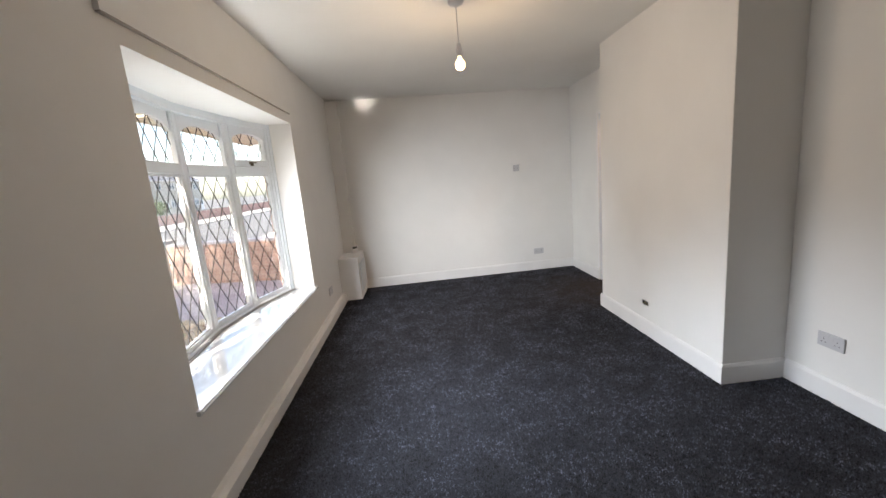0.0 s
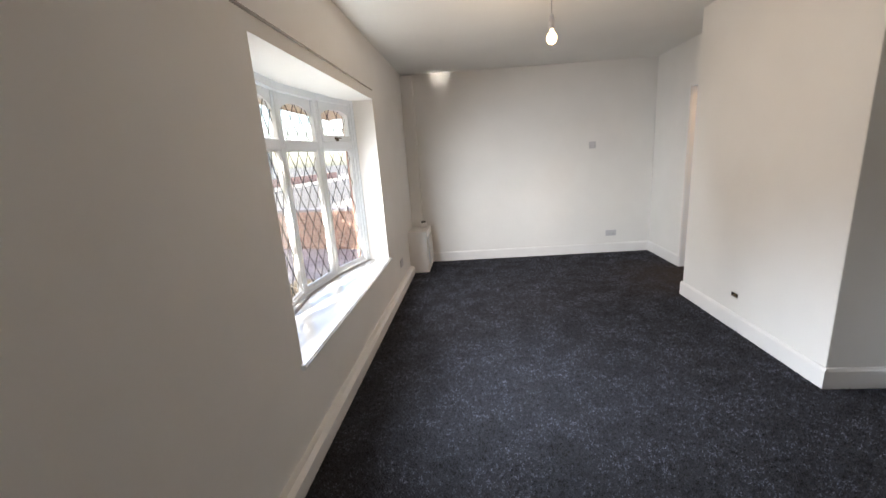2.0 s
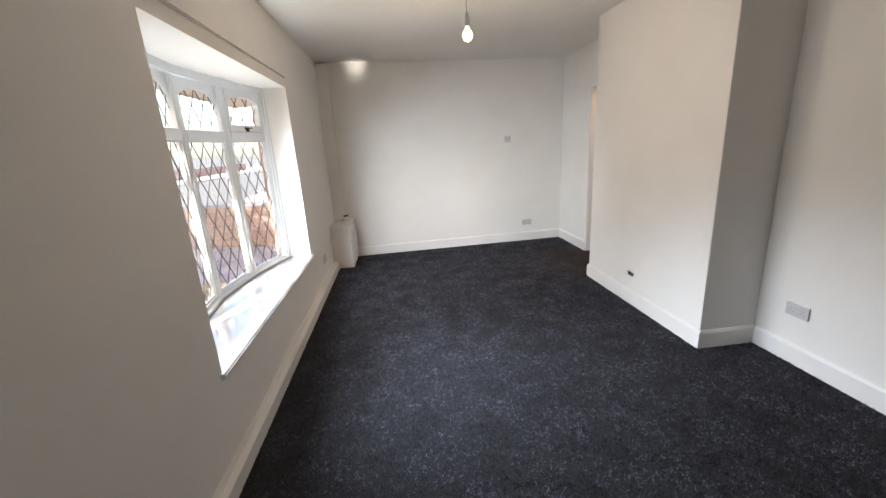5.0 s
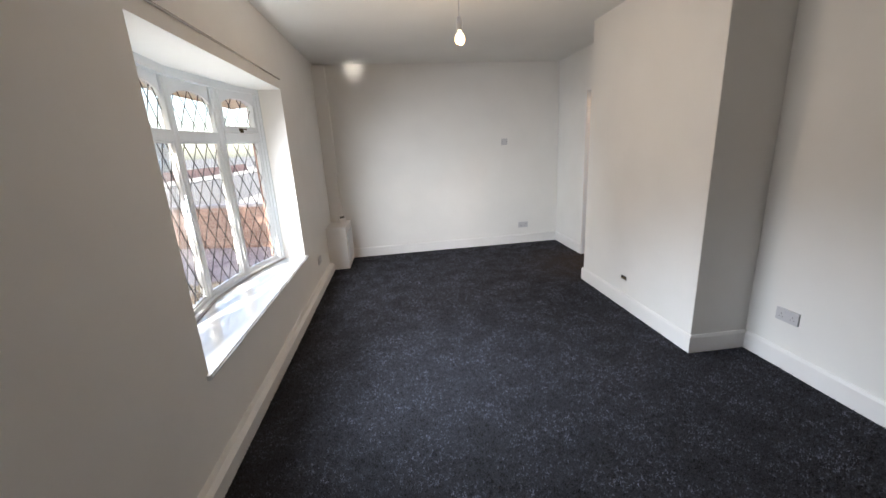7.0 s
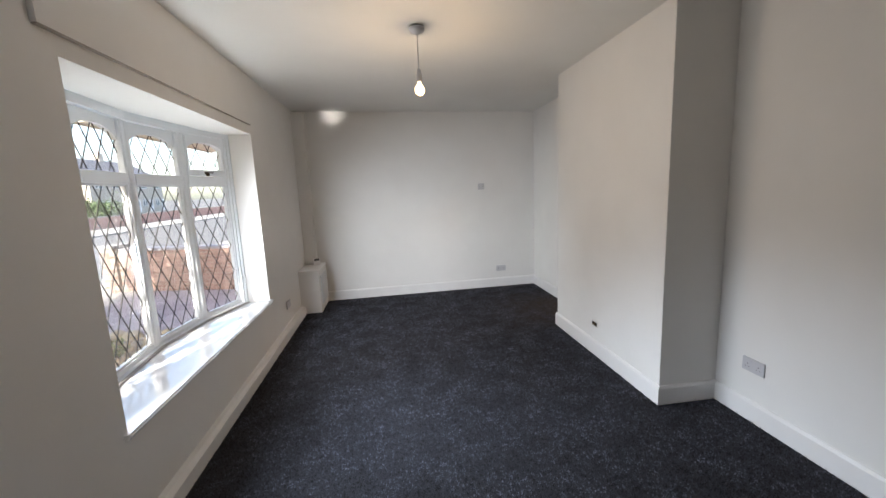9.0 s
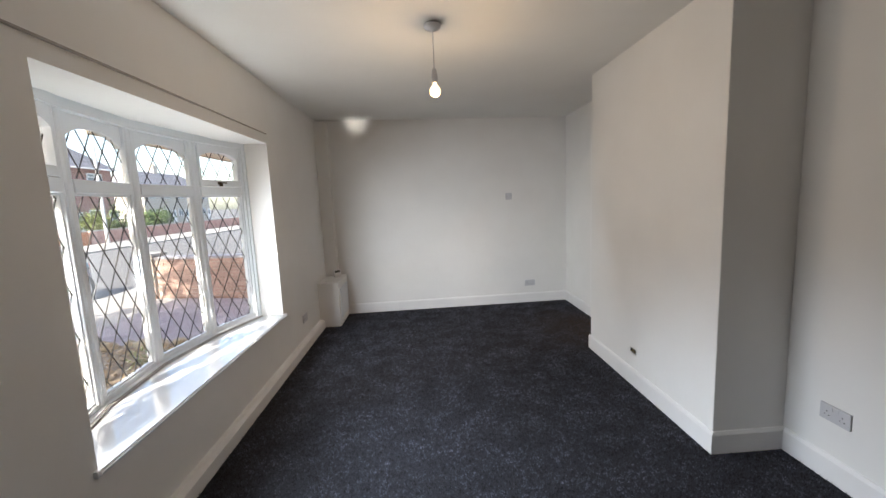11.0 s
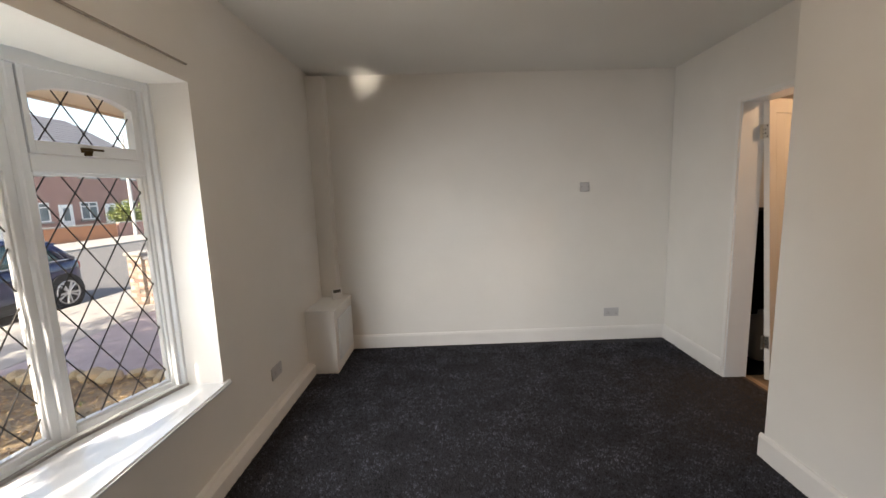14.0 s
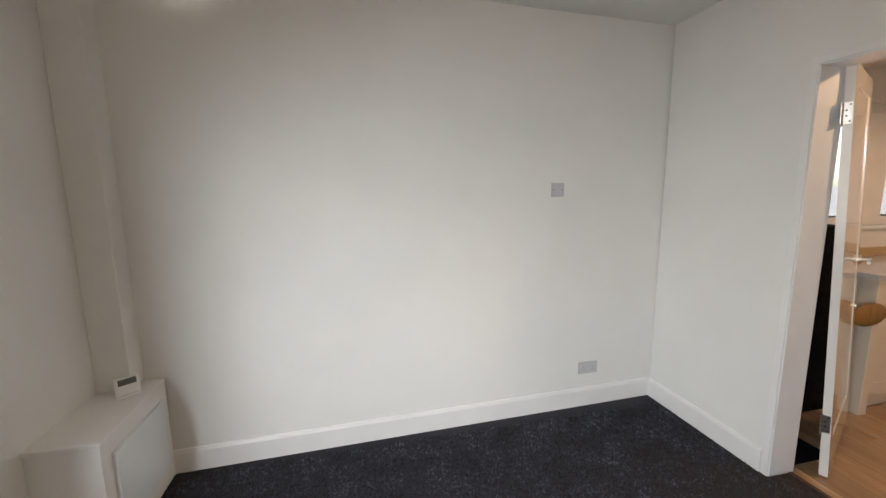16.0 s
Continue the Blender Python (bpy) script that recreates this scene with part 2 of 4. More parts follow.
# ---- building helpers ----
def part(name, bm, material, parent=None, label="", smooth=False):
    me = bpy.data.meshes.new(name)
    bm.to_mesh(me)
    bm.free()
    me.materials.append(material)
    if smooth:
        me.polygons.foreach_set("use_smooth", [True] * len(me.polygons))
    ob = new(name, me)
    ob.parent = parent
    if label:
        ob["label"] = label
    return ob


def thing(name, label, category, at=(0, 0, 0), rz=0.0, group="", kind=""):
    ob = new(name)
    ob.matrix_basis = pose(*at, 0, 0, rz)
    return tagged(ob, label, category, group, kind)


def add_box(bm, lo, hi, bevel=0.0):
    m = Matrix.LocRotScale([(a + b) / 2 for a, b in zip(lo, hi)], None, [abs(b - a) for a, b in zip(lo, hi)])
    vs = bmesh.ops.create_cube(bm, size=1, matrix=m)["verts"]
    if bevel:
        es = list({e for v in vs for e in v.link_edges})
        bmesh.ops.bevel(bm, geom=es, offset=bevel, segments=2, profile=0.6, affect="EDGES")
    return bm


def box(lo, hi, bevel=0.0):
    return add_box(bmesh.new(), lo, hi, bevel)


def boxes(*pairs, bevel=0.0):
    bm = bmesh.new()
    for lo, hi in pairs:
        add_box(bm, lo, hi, bevel)
    return bm


def add_cyl(bm, p, q, r, r2=None, seg=16, caps=True):
    p, q = Vector(p), Vector(q)
    m = Matrix.Translation((p + q) / 2) @ (q - p).to_track_quat("Z", "Y").to_matrix().to_4x4()
    bmesh.ops.create_cone(bm, cap_ends=caps, segments=seg, radius1=r, radius2=r if r2 is None else r2, depth=(q - p).length, matrix=m)
    return bm


def cyl(p, q, r, r2=None, seg=16):
    return add_cyl(bmesh.new(), p, q, r, r2, seg)


def prism(points, z0, z1):
    """An upright prism over a ring of plan points."""
    bm = bmesh.new()
    lo = [bm.verts.new((x, y, z0)) for x, y in points]
    hi = [bm.verts.new((x, y, z1)) for x, y in points]
    bm.faces.new(lo[::-1])
    bm.faces.new(hi)
    for i in range(len(points)):
        j = (i + 1) % len(points)
        bm.faces.new((lo[i], lo[j], hi[j], hi[i]))
    bmesh.ops.recalc_face_normals(bm, faces=bm.faces)
    return bm


def lathe(profile, seg=20, at=(0, 0, 0)):
    """A turned body round the z axis from (radius, height) pairs."""
    bm = bmesh.new()
    rings = []
    for r, z in profile:
        rings.append([bm.verts.new((at[0] + r * math.cos(2 * math.pi * k / seg), at[1] + r * math.sin(2 * math.pi * k / seg), at[2] + z)) for k in range(seg)])
    for a, b in zip(rings, rings[1:]):
        for k in range(seg):
            bm.faces.new((a[k], a[(k + 1) % seg], b[(k + 1) % seg], b[k]))
    bm.faces.new(rings[0][::-1])
    bm.faces.new(rings[-1])
    return bm


def slab(name, bm, material, label, category):
    return tagged(part(name, bm, material), label, category, kind="structure")


# ---- the room ----
XL, XR, YB, H = -1.02, 2.38, -1.45, 2.605
YF0, YF1 = 5.41, 5.51                       # the end wall runs a little out of square
WY0, WY1, WZ0, WZ1 = 1.555, 3.655, 0.53, 2.10   # bow window opening
BX, BY0, BY1 = 1.95, 2.06, 3.695            # chimney breast
DY0, DY1, DZ = 3.80, 4.645, 2.12            # kitchen doorway
XK = 2.54                                   # kitchen side of the partition

slab("floor", box((XL, YB, -0.12), (XR + 0.04, 5.6, 0.0)), CARPET, "dark charcoal flecked carpet laid wall to wall", "carpet")
tr = np.random.default_rng(7)
NT = 230000
tx, ty = tr.uniform(XL + 0.02, XR - 0.02, NT), tr.uniform(-0.6, 5.38, NT)
ND = 6000                                   # the pile that runs on through the doorway
tx, ty = np.concatenate([tx, tr.uniform(XR - 0.02, 2.505, ND)]), np.concatenate([ty, tr.uniform(DY0 + 0.035, DY1 - 0.035, ND)])
keep = ~((tx > BX - 0.02) & (ty > BY0 - 0.02) & (ty < BY1 + 0.02))
tx, ty = tx[keep], ty[keep]
NT = len(tx)
ta, lean = tr.uniform(0, 2 * math.pi, NT), tr.uniform(0.2, 1.0, NT) * 0.008
th, tw = tr.uniform(0.005, 0.013, NT), tr.uniform(0.0025, 0.0048, NT)
rings = [np.column_stack([tx + tw * np.cos(ta + k * 2.0944), ty + tw * np.sin(ta + k * 2.0944), np.zeros(NT)]) for k in range(3)]
tip = np.column_stack([tx + lean * np.cos(ta * 3), ty + lean * np.sin(ta * 3), th])
tv = np.stack(rings + [tip], 1).reshape(-1, 3)
ti = np.arange(NT)[:, None] * 4
tf = np.concatenate([ti + np.array([[0, 1, 3]]), ti + np.array([[1, 2, 3]]), ti + np.array([[2, 0, 3]])])
tme = bpy.data.meshes.new("carpet_pile")
tme.vertices.add(len(tv))
tme.vertices.foreach_set("co", tv.ravel())
tme.loops.add(len(tf) * 3)
tme.loops.foreach_set("vertex_index", tf.ravel().astype(np.int32))
tme.polygons.add(len(tf))
tme.polygons.foreach_set("loop_start", np.arange(len(tf), dtype=np.int32) * 3)
tme.update(calc_edges=True)
tme.materials.append(TUFT)
tagged(new("carpet_pile", tme), "dark charcoal twisted carpet pile with paler flecks", "carpet", kind="stuff")
bm = boxes(((-1.32, YB - 0.2, -0.5), (XL, WY0, 2.9)), ((-1.32, WY1, -0.5), (XL, 5.75, 2.9)), ((-1.32, WY0, -0.5), (XL, WY1, 0.50)), ((-1.32, WY0, WZ1), (XL, WY1, 2.9)))
slab("wall_west", bm, WALL, "white painted plaster wall around the bow window", "wall")
slab("wall_north", prism([(XL, YF0), (2.6, YF1 + 0.006), (2.6, 5.75), (XL, 5.75)], 0, 2.9), WALL, "white painted plain plaster end wall", "wall")
bm = boxes(((XR, YB - 0.2, 0), (XK, DY0, 2.9)), ((XR, DY1, 0), (XK - 0.04, 5.5, 2.9)), ((XR, DY0, DZ), (XK - 0.04, DY1, 2.9)))
slab("wall_east", bm, WALL, "white painted partition wall with the kitchen doorway", "wall")
slab("chimney_breast", box((BX, BY0, 0), (XR, BY1, 2.7), 0.006), WALL, "white painted plastered chimney breast", "wall")
slab("wall_south", box((XL, YB - 0.2, 0), (XR, YB, 2.9)), WALL, "white painted plain plaster wall", "wall")
bm = box((XL, YB, H), (XR, 5.52, H + 0.2))
for v in bm.verts:
    v.co.z += 0.03 if v.co.x < 0 else 0.0
slab("ceiling", bm, CEIL, "white painted plaster ceiling", "ceiling")


def skirting(p, q, into, thick=0.016, tall=0.136):
    """A skirting board from p to q on the floor, standing proud of the wall towards into."""
    p, q, n = Vector(p), Vector(q), Vector(into)
    d = (q - p).normalized()
    bm = bmesh.new()
    prof = [(0, 0), (thick, 0), (thick, tall - 0.02), (thick * 0.55, tall - 0.002), (0, tall)]
    ends = []
    for e in (p, q):
        ends.append([bm.verts.new((e.x + n.x * a, e.y + n.y * a, z)) for a, z in prof])
    bm.faces.new(ends[0])
    bm.faces.new(ends[1][::-1])
    for i in range(5):
        j = (i + 1) % 5
        bm.faces.new((ends[0][i], ends[1][i], ends[1][j], ends[0][j]))
    bmesh.ops.recalc_face_normals(bm, faces=bm.faces)
    return slab("baseboard", bm, SKIRT, "white painted wooden skirting board along the wall", "skirting")


skirting((XL, YB), (XL, 4.85), (1, 0), 0.06, 0.104)
skirting((-0.775, YF0 + 0.007), (XR, YF1), (0.03, -1))
skirting((XR, 4.662), (XR, YF1 - 0.016), (-1, 0))
skirting((BX, BY0 - 0.016), (BX, BY1 + 0.016), (-1, 0))
skirting((BX, BY0), (XR, BY0), (0, -1))
skirting((XR, YB), (XR, BY0 - 0.016), (-1, 0))

# ---- bow window ----
window_1 = thing("window_1", "white painted timber bow window with leaded diamond panes", "window", (0, 0, 0), kind="structure")
YC = 2.61
V = [(-1.275, 1.575), (-1.425, 2.06), (-1.49, YC), (-1.425, 3.16), (-1.275, 3.645)]
ZT0, ZT1 = 1.64, 1.735                       # transom


def seg_frame(a, b):
    """The pose of one light: x along the light, y towards the room, z up."""
    d = Vector((b[0] - a[0], b[1] - a[1], 0))
    x = d.normalized()
    y = Vector((0, 0, 1)).cross(x)
    m = Matrix((x, y, (0, 0, 1))).transposed().to_4x4()
    m.translation = (a[0], a[1], 0)
    return m, d.length


def arch_z(u, w, z0, z1):
    """Height of the arched head of a light at u of its width w: flat shoulders and a low curve."""
    k = abs(2 * u / w - 1)
    return z0 + (z1 - z0) * (1 - k ** 2.6)


def came(bm, p, q, half=0.0022):
    p, q = Vector((p[0], 0, p[1])), Vector((q[0], 0, q[1]))
    d = (q - p).normalized()
    n = Vector((-d.z, 0, d.x)) * half
    prof = [(n, 0.0015), (n * 0.4, 0.003), (-n * 0.4, 0.003), (-n, 0.0015), (-n, -0.0025), (n, -0.0025)]
    rings = [[bm.verts.new(e + o + Vector((0, y, 0))) for o, y in prof] for e in (p, q)]
    for i in range(6):
        j = (i + 1) % 6
        bm.faces.new((rings[0][i], rings[0][j], rings[1][j], rings[1][i]))
    bm.faces.new(rings[0][::-1])
    bm.faces.new(rings[1])


def lattice(u0, u1, z0, top, dw=0.134, dh=0.232, shift=0.0, slide=0.0):
    """Diamond lead cames inside a light; top(u) is the height of its head."""
    bm = bmesh.new()
    w = u1 - u0
    zmax = max(top(u0 + w * k / 20) for k in range(21))
    s = dh / dw
    n = int((w * s + zmax - z0) / dh) + 3
    for sign in (1, -1):
        for k in range(-n, n + 1):
            inside = []
            for i in range(161):
                u = u0 + w * i / 160
                z = z0 + shift + k * dh + sign * s * (u - u0 - w / 2 - slide)
                if z0 <= z <= top(u):
                    inside.append((u, z))
            if len(inside) > 4:
                came(bm, inside[0], inside[-1])
    # a drop of solder on each crossing
    for a in range(-2 * n, 2 * n + 1):
        for b in range(-2 * n, 2 * n + 1):
            u, z = u0 + w / 2 + slide + (b - a) * dw / 2, z0 + shift + (a + b) * dh / 2
            if u0 + 0.006 < u < u1 - 0.006 and z0 + 0.004 < z < top(u) - 0.004:
                add_cyl(bm, (u, -0.003, z), (u, 0.0042, z), 0.0052, 0.0036, 8)
    return bm


def placed(ob, m):
    ob.matrix_basis = m
    return ob


def pane_mesh(u0, u1, z0, top, steps=14):
    bm = bmesh.new()
    cols = []
    for i in range(steps + 1):
        u = u0 + (u1 - u0) * i / steps
        cols.append([bm.verts.new((u, y, z)) for y in (-0.002, 0.002) for z in (z0, top(u))])
    for a, b in zip(cols, cols[1:]):
        for i, j in ((0, 1), (1, 3), (3, 2), (2, 0)):
            bm.faces.new((a[i], a[j], b[j], b[i]))
    bm.faces.new([cols[0][i] for i in (0, 2, 3, 1)])
    bm.faces.new([cols[-1][i] for i in (0, 1, 3, 2)])
    bmesh.ops.recalc_face_normals(bm, faces=bm.faces)
    return bm


def spandrel(u0, u1, ztop, top, y0, y1, steps=18):
    """The board above an arched light, cut to the arch."""
    bm = bmesh.new()
    cols = []
    for i in range(steps + 1):
        u = u0 + (u1 - u0) * i / steps
        cols.append([bm.verts.new((u, y, z)) for y in (y0, y1) for z in (top(u), ztop)])
    for a, b in zip(cols, cols[1:]):
        for i, j in ((0, 1), (1, 3), (3, 2), (2, 0)):
            bm.faces.new((a[i], a[j], b[j], b[i]))
    bm.faces.new([cols[0][i] for i in (0, 2, 3, 1)])
    bm.faces.new([cols[-1][i] for i in (0, 1, 3, 2)])
    bmesh.ops.recalc_face_normals(bm, faces=bm.faces)
    return bm


def light(k):
    """One light of the bow: bottom rail, stiles, transom, leaded lower pane and arched upper pane."""
    m, w = seg_frame(V[k + 1], V[k])
    opener = k in (0, 3)
    st = 0.046
    u0, u1 = (0.036 if k == 3 else st), w - (0.036 if k == 0 else st)
    placed(part("window_frame", boxes(((0, -0.010, 0.50), (u0, 0.028, 2.10)), ((u1, -0.010, 0.50), (w, 0.028, 2.10)), ((u0, -0.010, 0.50), (u1, 0.028, 0.572)), ((u0, -0.010, ZT0 + 0.012), (u1, 0.034, ZT1 - 0.012)), bevel=0.005), GLOSS, window_1), m)
    placed(part("glazing_bead", boxes(((u0 - 0.004, -0.012, 0.57), (u0 + 0.009, 0.016, ZT0 + 0.012)), ((u1 - 0.009, -0.012, 0.57), (u1 + 0.004, 0.016, ZT0 + 0.012)), ((u0 + 0.009, -0.012, 0.57), (u1 - 0.009, 0.016, 0.582)), ((u0 + 0.009, -0.012, ZT0 + 0.0), (u1 - 0.009, 0.016, ZT0 + 0.013)), bevel=0.003), GLOSS, window_1), m)
    low = lambda u: ZT0 + 0.004
    pane = placed(part("pane", pane_mesh(u0 + 0.008, u1 - 0.008, 0.578, low, 2), GLASS, window_1, "clear leaded glass pane"), m)
    pane.visible_shadow = False
    placed(part("lead_lattice", lattice(u0 + 0.008, u1 - 0.008, 0.578, low, shift=0.06 * k, slide=(0.0, 0.045, 0.027, 0.0)[k]), LEAD, window_1, "dark lead diamond lattice"), m)
    a0, a1 = (u0 + 0.024, u1 - 0.024) if opener else (u0 + 0.004, u1 - 0.004)
    zb = ZT1 + (0.042 if opener else -0.008)
    ze, zc = (1.985, 2.0) if opener else (1.958, 1.998)
    top = lambda u: min(zc, arch_z(u - a0, a1 - a0, ze - 0.03, zc))
    y1 = 0.034 if opener else 0.012
    placed(part("arched_head", spandrel(a0, a1, 2.10 if not opener else 2.065, top, -0.02, y1), GLOSS, window_1), m)
    if opener:
        placed(part("vent_sash", boxes(((u0 + 0.004, -0.02, ZT1 - 0.008), (a0, y1, 2.065)), ((a1, -0.02, ZT1 - 0.008), (u1 - 0.004, y1, 2.065)), ((a0, -0.02, ZT1 - 0.008), (a1, y1, zb)), bevel=0.003), GLOSS, window_1), m)
        placed(part("head_bead", box((u0, -0.03, 2.07), (u1, 0.02, 2.10)), GLOSS, window_1), m)
        hx = (a0 + a1) / 2 + 0.02
        zl = ZT1 + 0.012
        placed(part("window_latch", boxes(((hx - 0.022, y1, zl - 0.006), (hx + 0.022, y1 + 0.007, zl + 0.016)), ((hx - 0.060, y1 + 0.007, zl + 0.004), (hx + 0.020, y1 + 0.018, zl + 0.013)), ((hx - 0.010, y1 + 0.004, zl - 0.020), (hx + 0.014, y1 + 0.022, zl + 0.002)), bevel=0.003), BRONZE, window_1, "dark aged brass window latch"), m)
    up = placed(part("pane", pane_mesh(a0 + 0.002, a1 - 0.002, zb, lambda u: top(u) + 0.004), GLASS, window_1, "clear leaded arched glass pane"), m)
    up.visible_shadow = False
    placed(part("lead_lattice", lattice(a0, a1, zb, top, shift=0.05), LEAD, window_1, "dark lead diamond lattice"), m)


for k in range(4):
    light(k)
for k, (x, y) in enumerate(V):
    if 0 < k < 4:
        part("mullion", cyl((x + 0.018, y, 0.50), (x + 0.018, y, 2.10), 0.021, seg=12), GLOSS, window_1)
# the south post, out of view, is widened to stop a sliver of sun
part("window_frame", boxes(((-1.31, 3.615, 0.50), (-1.235, WY1 + 0.02, 2.10)), ((-1.31, WY0 - 0.02, 0.50), (-1.235, 1.635, 2.10)), bevel=0.004), GLOSS, window_1)
part("window_frame", boxes(((-1.255, 3.635, 0.53), (-1.215, WY1 + 0.02, 2.10)), ((-1.255, WY0 - 0.02, 0.53), (-1.215, 1.575, 2.10)), bevel=0.004), GLOSS, window_1)
# curved bead at the head and the foot, following the bow
inner = [(x + 0.03, y) for x, y in V]
outer = [(x - 0.045, y) for x, y in V]
head_in = [(x + 0.05, y) for x, y in V]
part("head_mould", prism(head_in + outer[::-1], 2.057, 2.12), GLOSS, window_1)
part("foot_mould", prism([(x + 0.055, y) for x, y in V] + outer[::-1], 0.47, 0.545), GLOSS, window_1)
# board, soffit and the outer skin of the bow
part("sealant_bead", prism([(x + 0.072, y) for x, y in V] + [(x + 0.05, y) for x, y in V[::-1]], 0.525, 0.541), SEAL, window_1, "grey sealant bead along the foot of the window")
board = [(-0.993, 1.53), (-0.993, 3.70), (XL, 3.70), (XL, WY1), (-1.27, WY1)] + [(x, y) for x, y in V[3:0:-1]] + [(-1.27, WY0), (XL, WY0), (XL, 1.53)]
bm = prism(board, 0.503, 0.53)
bmesh.ops.bevel(bm, geom=[e for e in bm.edges if all(abs(v.co.x + 0.993) < 1e-4 for v in e.verts)], offset=0.009, segments=3, affect="EDGES")
part("window_sill", bm, SILL, window_1, "glossy white painted window board")
part("soffit", prism([(-1.30, WY0), (-1.30, WY1)] + outer[::-1], 2.112, 2.16), WALL, window_1)
part("bow_plinth", prism([(-1.30, 1.5), (-1.30, 3.72)] + [(x - 0.06, y + (0.06 if k == 4 else -0.06 if k == 0 else 0)) for k, (x, y) in list(enumerate(V))[::-1]], -0.45, 0.49), PINK, window_1)
part("bow_roof", prism([(-1.32, 1.35), (-1.32, 3.87)] + [(x - 0.28, y + (0.22 if k == 4 else -0.22 if k == 0 else 0)) for k, (x, y) in list(enumerate(V))[::-1]], 2.17, 2.32), SOFFIT, window_1)

# ---- things in the room ----
# pelmet batten above the window
bm = prism([(XL - 0.01, 1.455), (XL + 0.022, 1.455), (XL + 0.012, 3.655), (XL - 0.01, 3.655)], 2.185, 2.5)
pelmet = tagged(part("pelmet_board", bm, WALL), "white painted flat board fixed above the window", "board")
# thin darker strip in place of the shadow under the board's lower edge
part("edge_shade_line", prism([(XL - 0.01, 1.46), (XL + 0.020, 1.46), (XL + 0.0115, 3.652), (XL - 0.01, 3.652)], 2.179, 2.185), SHADE_LINE, pelmet, "dark strip painted for the shadow line under the board")

# boxed meter cupboard in the corner
meter = thing("meter_cupboard", "white painted boxed meter cupboard in the corner", "cupboard", (XL, 4.85, 0))
part("body", box((0, 0, 0), (0.255, 0.555, 0.55), 0.003), SKIRT, meter)
part("top", box((0, -0.008, 0.55), (0.263, 0.552, 0.568), 0.004), SKIRT, meter)
part("door", box((0.255, 0.065, 0.10), (0.271, 0.50, 0.475), 0.004), GLOSS, meter, "white gloss painted hatch door")

stat = thing("thermostat", "small white plastic heating controller with grey display", "thermostat", (-0.845, 5.235, 0.568), 38)
part("base", box((-0.05, -0.010, 0), (0.05, 0.028, 0.012), 0.003), UPVC, stat)
bm = box((-0.05, -0.012, 0.0), (0.05, 0.012, 0.085), 0.005)
bmesh.ops.transform(bm, matrix=pose(0, 0.004, 0.012, -14), verts=bm.verts)
part("case", bm, UPVC, stat)
bm = box((-0.036, -0.016, 0.045), (0.036, -0.012, 0.074), 0.001)
bmesh.ops.transform(bm, matrix=pose(0, 0.004, 0.012, -14), verts=bm.verts)
part("display", bm, SCREEN, stat, "dark grey display window")
bm = box((-0.034, -0.0145, 0.012), (0.034, -0.012, 0.03), 0.001)
bmesh.ops.transform(bm, matrix=pose(0, 0.004, 0.012, -14), verts=bm.verts)
part("buttons", bm, UPVC, stat)

slab("pipe_boxing", box((XL, 5.30, 0.568), (-0.865, 5.44, H), 0.004), WALL, "white painted boxed pipe casing in the corner", "casing")


def plate(name, label, at, rz, w, h, holes):
    """A moulded wall plate; its face looks along -y before rz turns it."""
    ob = thing(name, label, "socket" if "socket" in name else "wall plate", at, rz)
    part("plate", box((-w / 2, -0.011, -h / 2), (w / 2, 0.0, h / 2), 0.004), PLASTIC, ob)
    for kind, x, z, a, b in holes:
        part(kind, box((x - a / 2, -0.0135 if kind == "switch" else -0.0116, z - b / 2), (x + a / 2, -0.009, z + b / 2), 0.0006), PLASTIC if kind == "switch" else SLOT, ob)
    return ob


PINS = [("pin_hole", s * 0.037 + dx, z, a, b) for s in (-1, 1) for dx, z, a, b in ((0, 0.006, 0.004, 0.008), (-0.011, -0.014, 0.007, 0.004), (0.011, -0.014, 0.007, 0.004))] + [("switch", s * 0.015, 0.026, 0.011, 0.02) for s in (-1, 1)]
G = "white double sockets"
tagged(plate("double_socket", "white plastic double wall socket above the skirting", (1.838, 5.49, 0.287), 1.8, 0.147, 0.086, PINS), group=G)
tagged(plate("double_socket", "white plastic double wall socket in the alcove", (XR, 1.785, 0.362), -90, 0.147, 0.086, PINS), group=G)
tagged(plate("double_socket", "white plastic double wall socket beside the cupboard", (XL, 4.255, 0.315), 90, 0.147, 0.086, PINS), group=G)
plate("aerial_plate", "white plastic single blank wall plate at head height", (1.551, 5.481, 1.54), 1.8, 0.088, 0.088, [("screw", -0.03, 0, 0.006, 0.006), ("screw", 0.03, 0, 0.006, 0.006)])

fuse = thing("wall_outlet", "bare sunken back box without cover plate", "wall outlet", (BX, 2.915, 0.278), -90)
part("back_box", boxes(((-0.042, -0.003, -0.010), (-0.038, 0.001, 0.022)), ((0.038, -0.003, -0.010), (0.042, 0.001, 0.022)), ((-0.038, -0.003, -0.010), (0.038, 0.001, -0.018)), ((-0.038, -0.003, 0.018), (0.038, 0.001, 0.022))), CHROME, fuse)
part("cavity", box((-0.038, -0.002, -0.018), (0.038, 0.001, 0.018)), SLOT, fuse)
part("wires", add_cyl(cyl((-0.03, -0.004, -0.01), (0.012, -0.004, 0.008), 0.004, seg=8), (0.0, -0.004, 0.012), (0.03, -0.004, -0.008), 0.004, seg=8), BRASS, fuse)

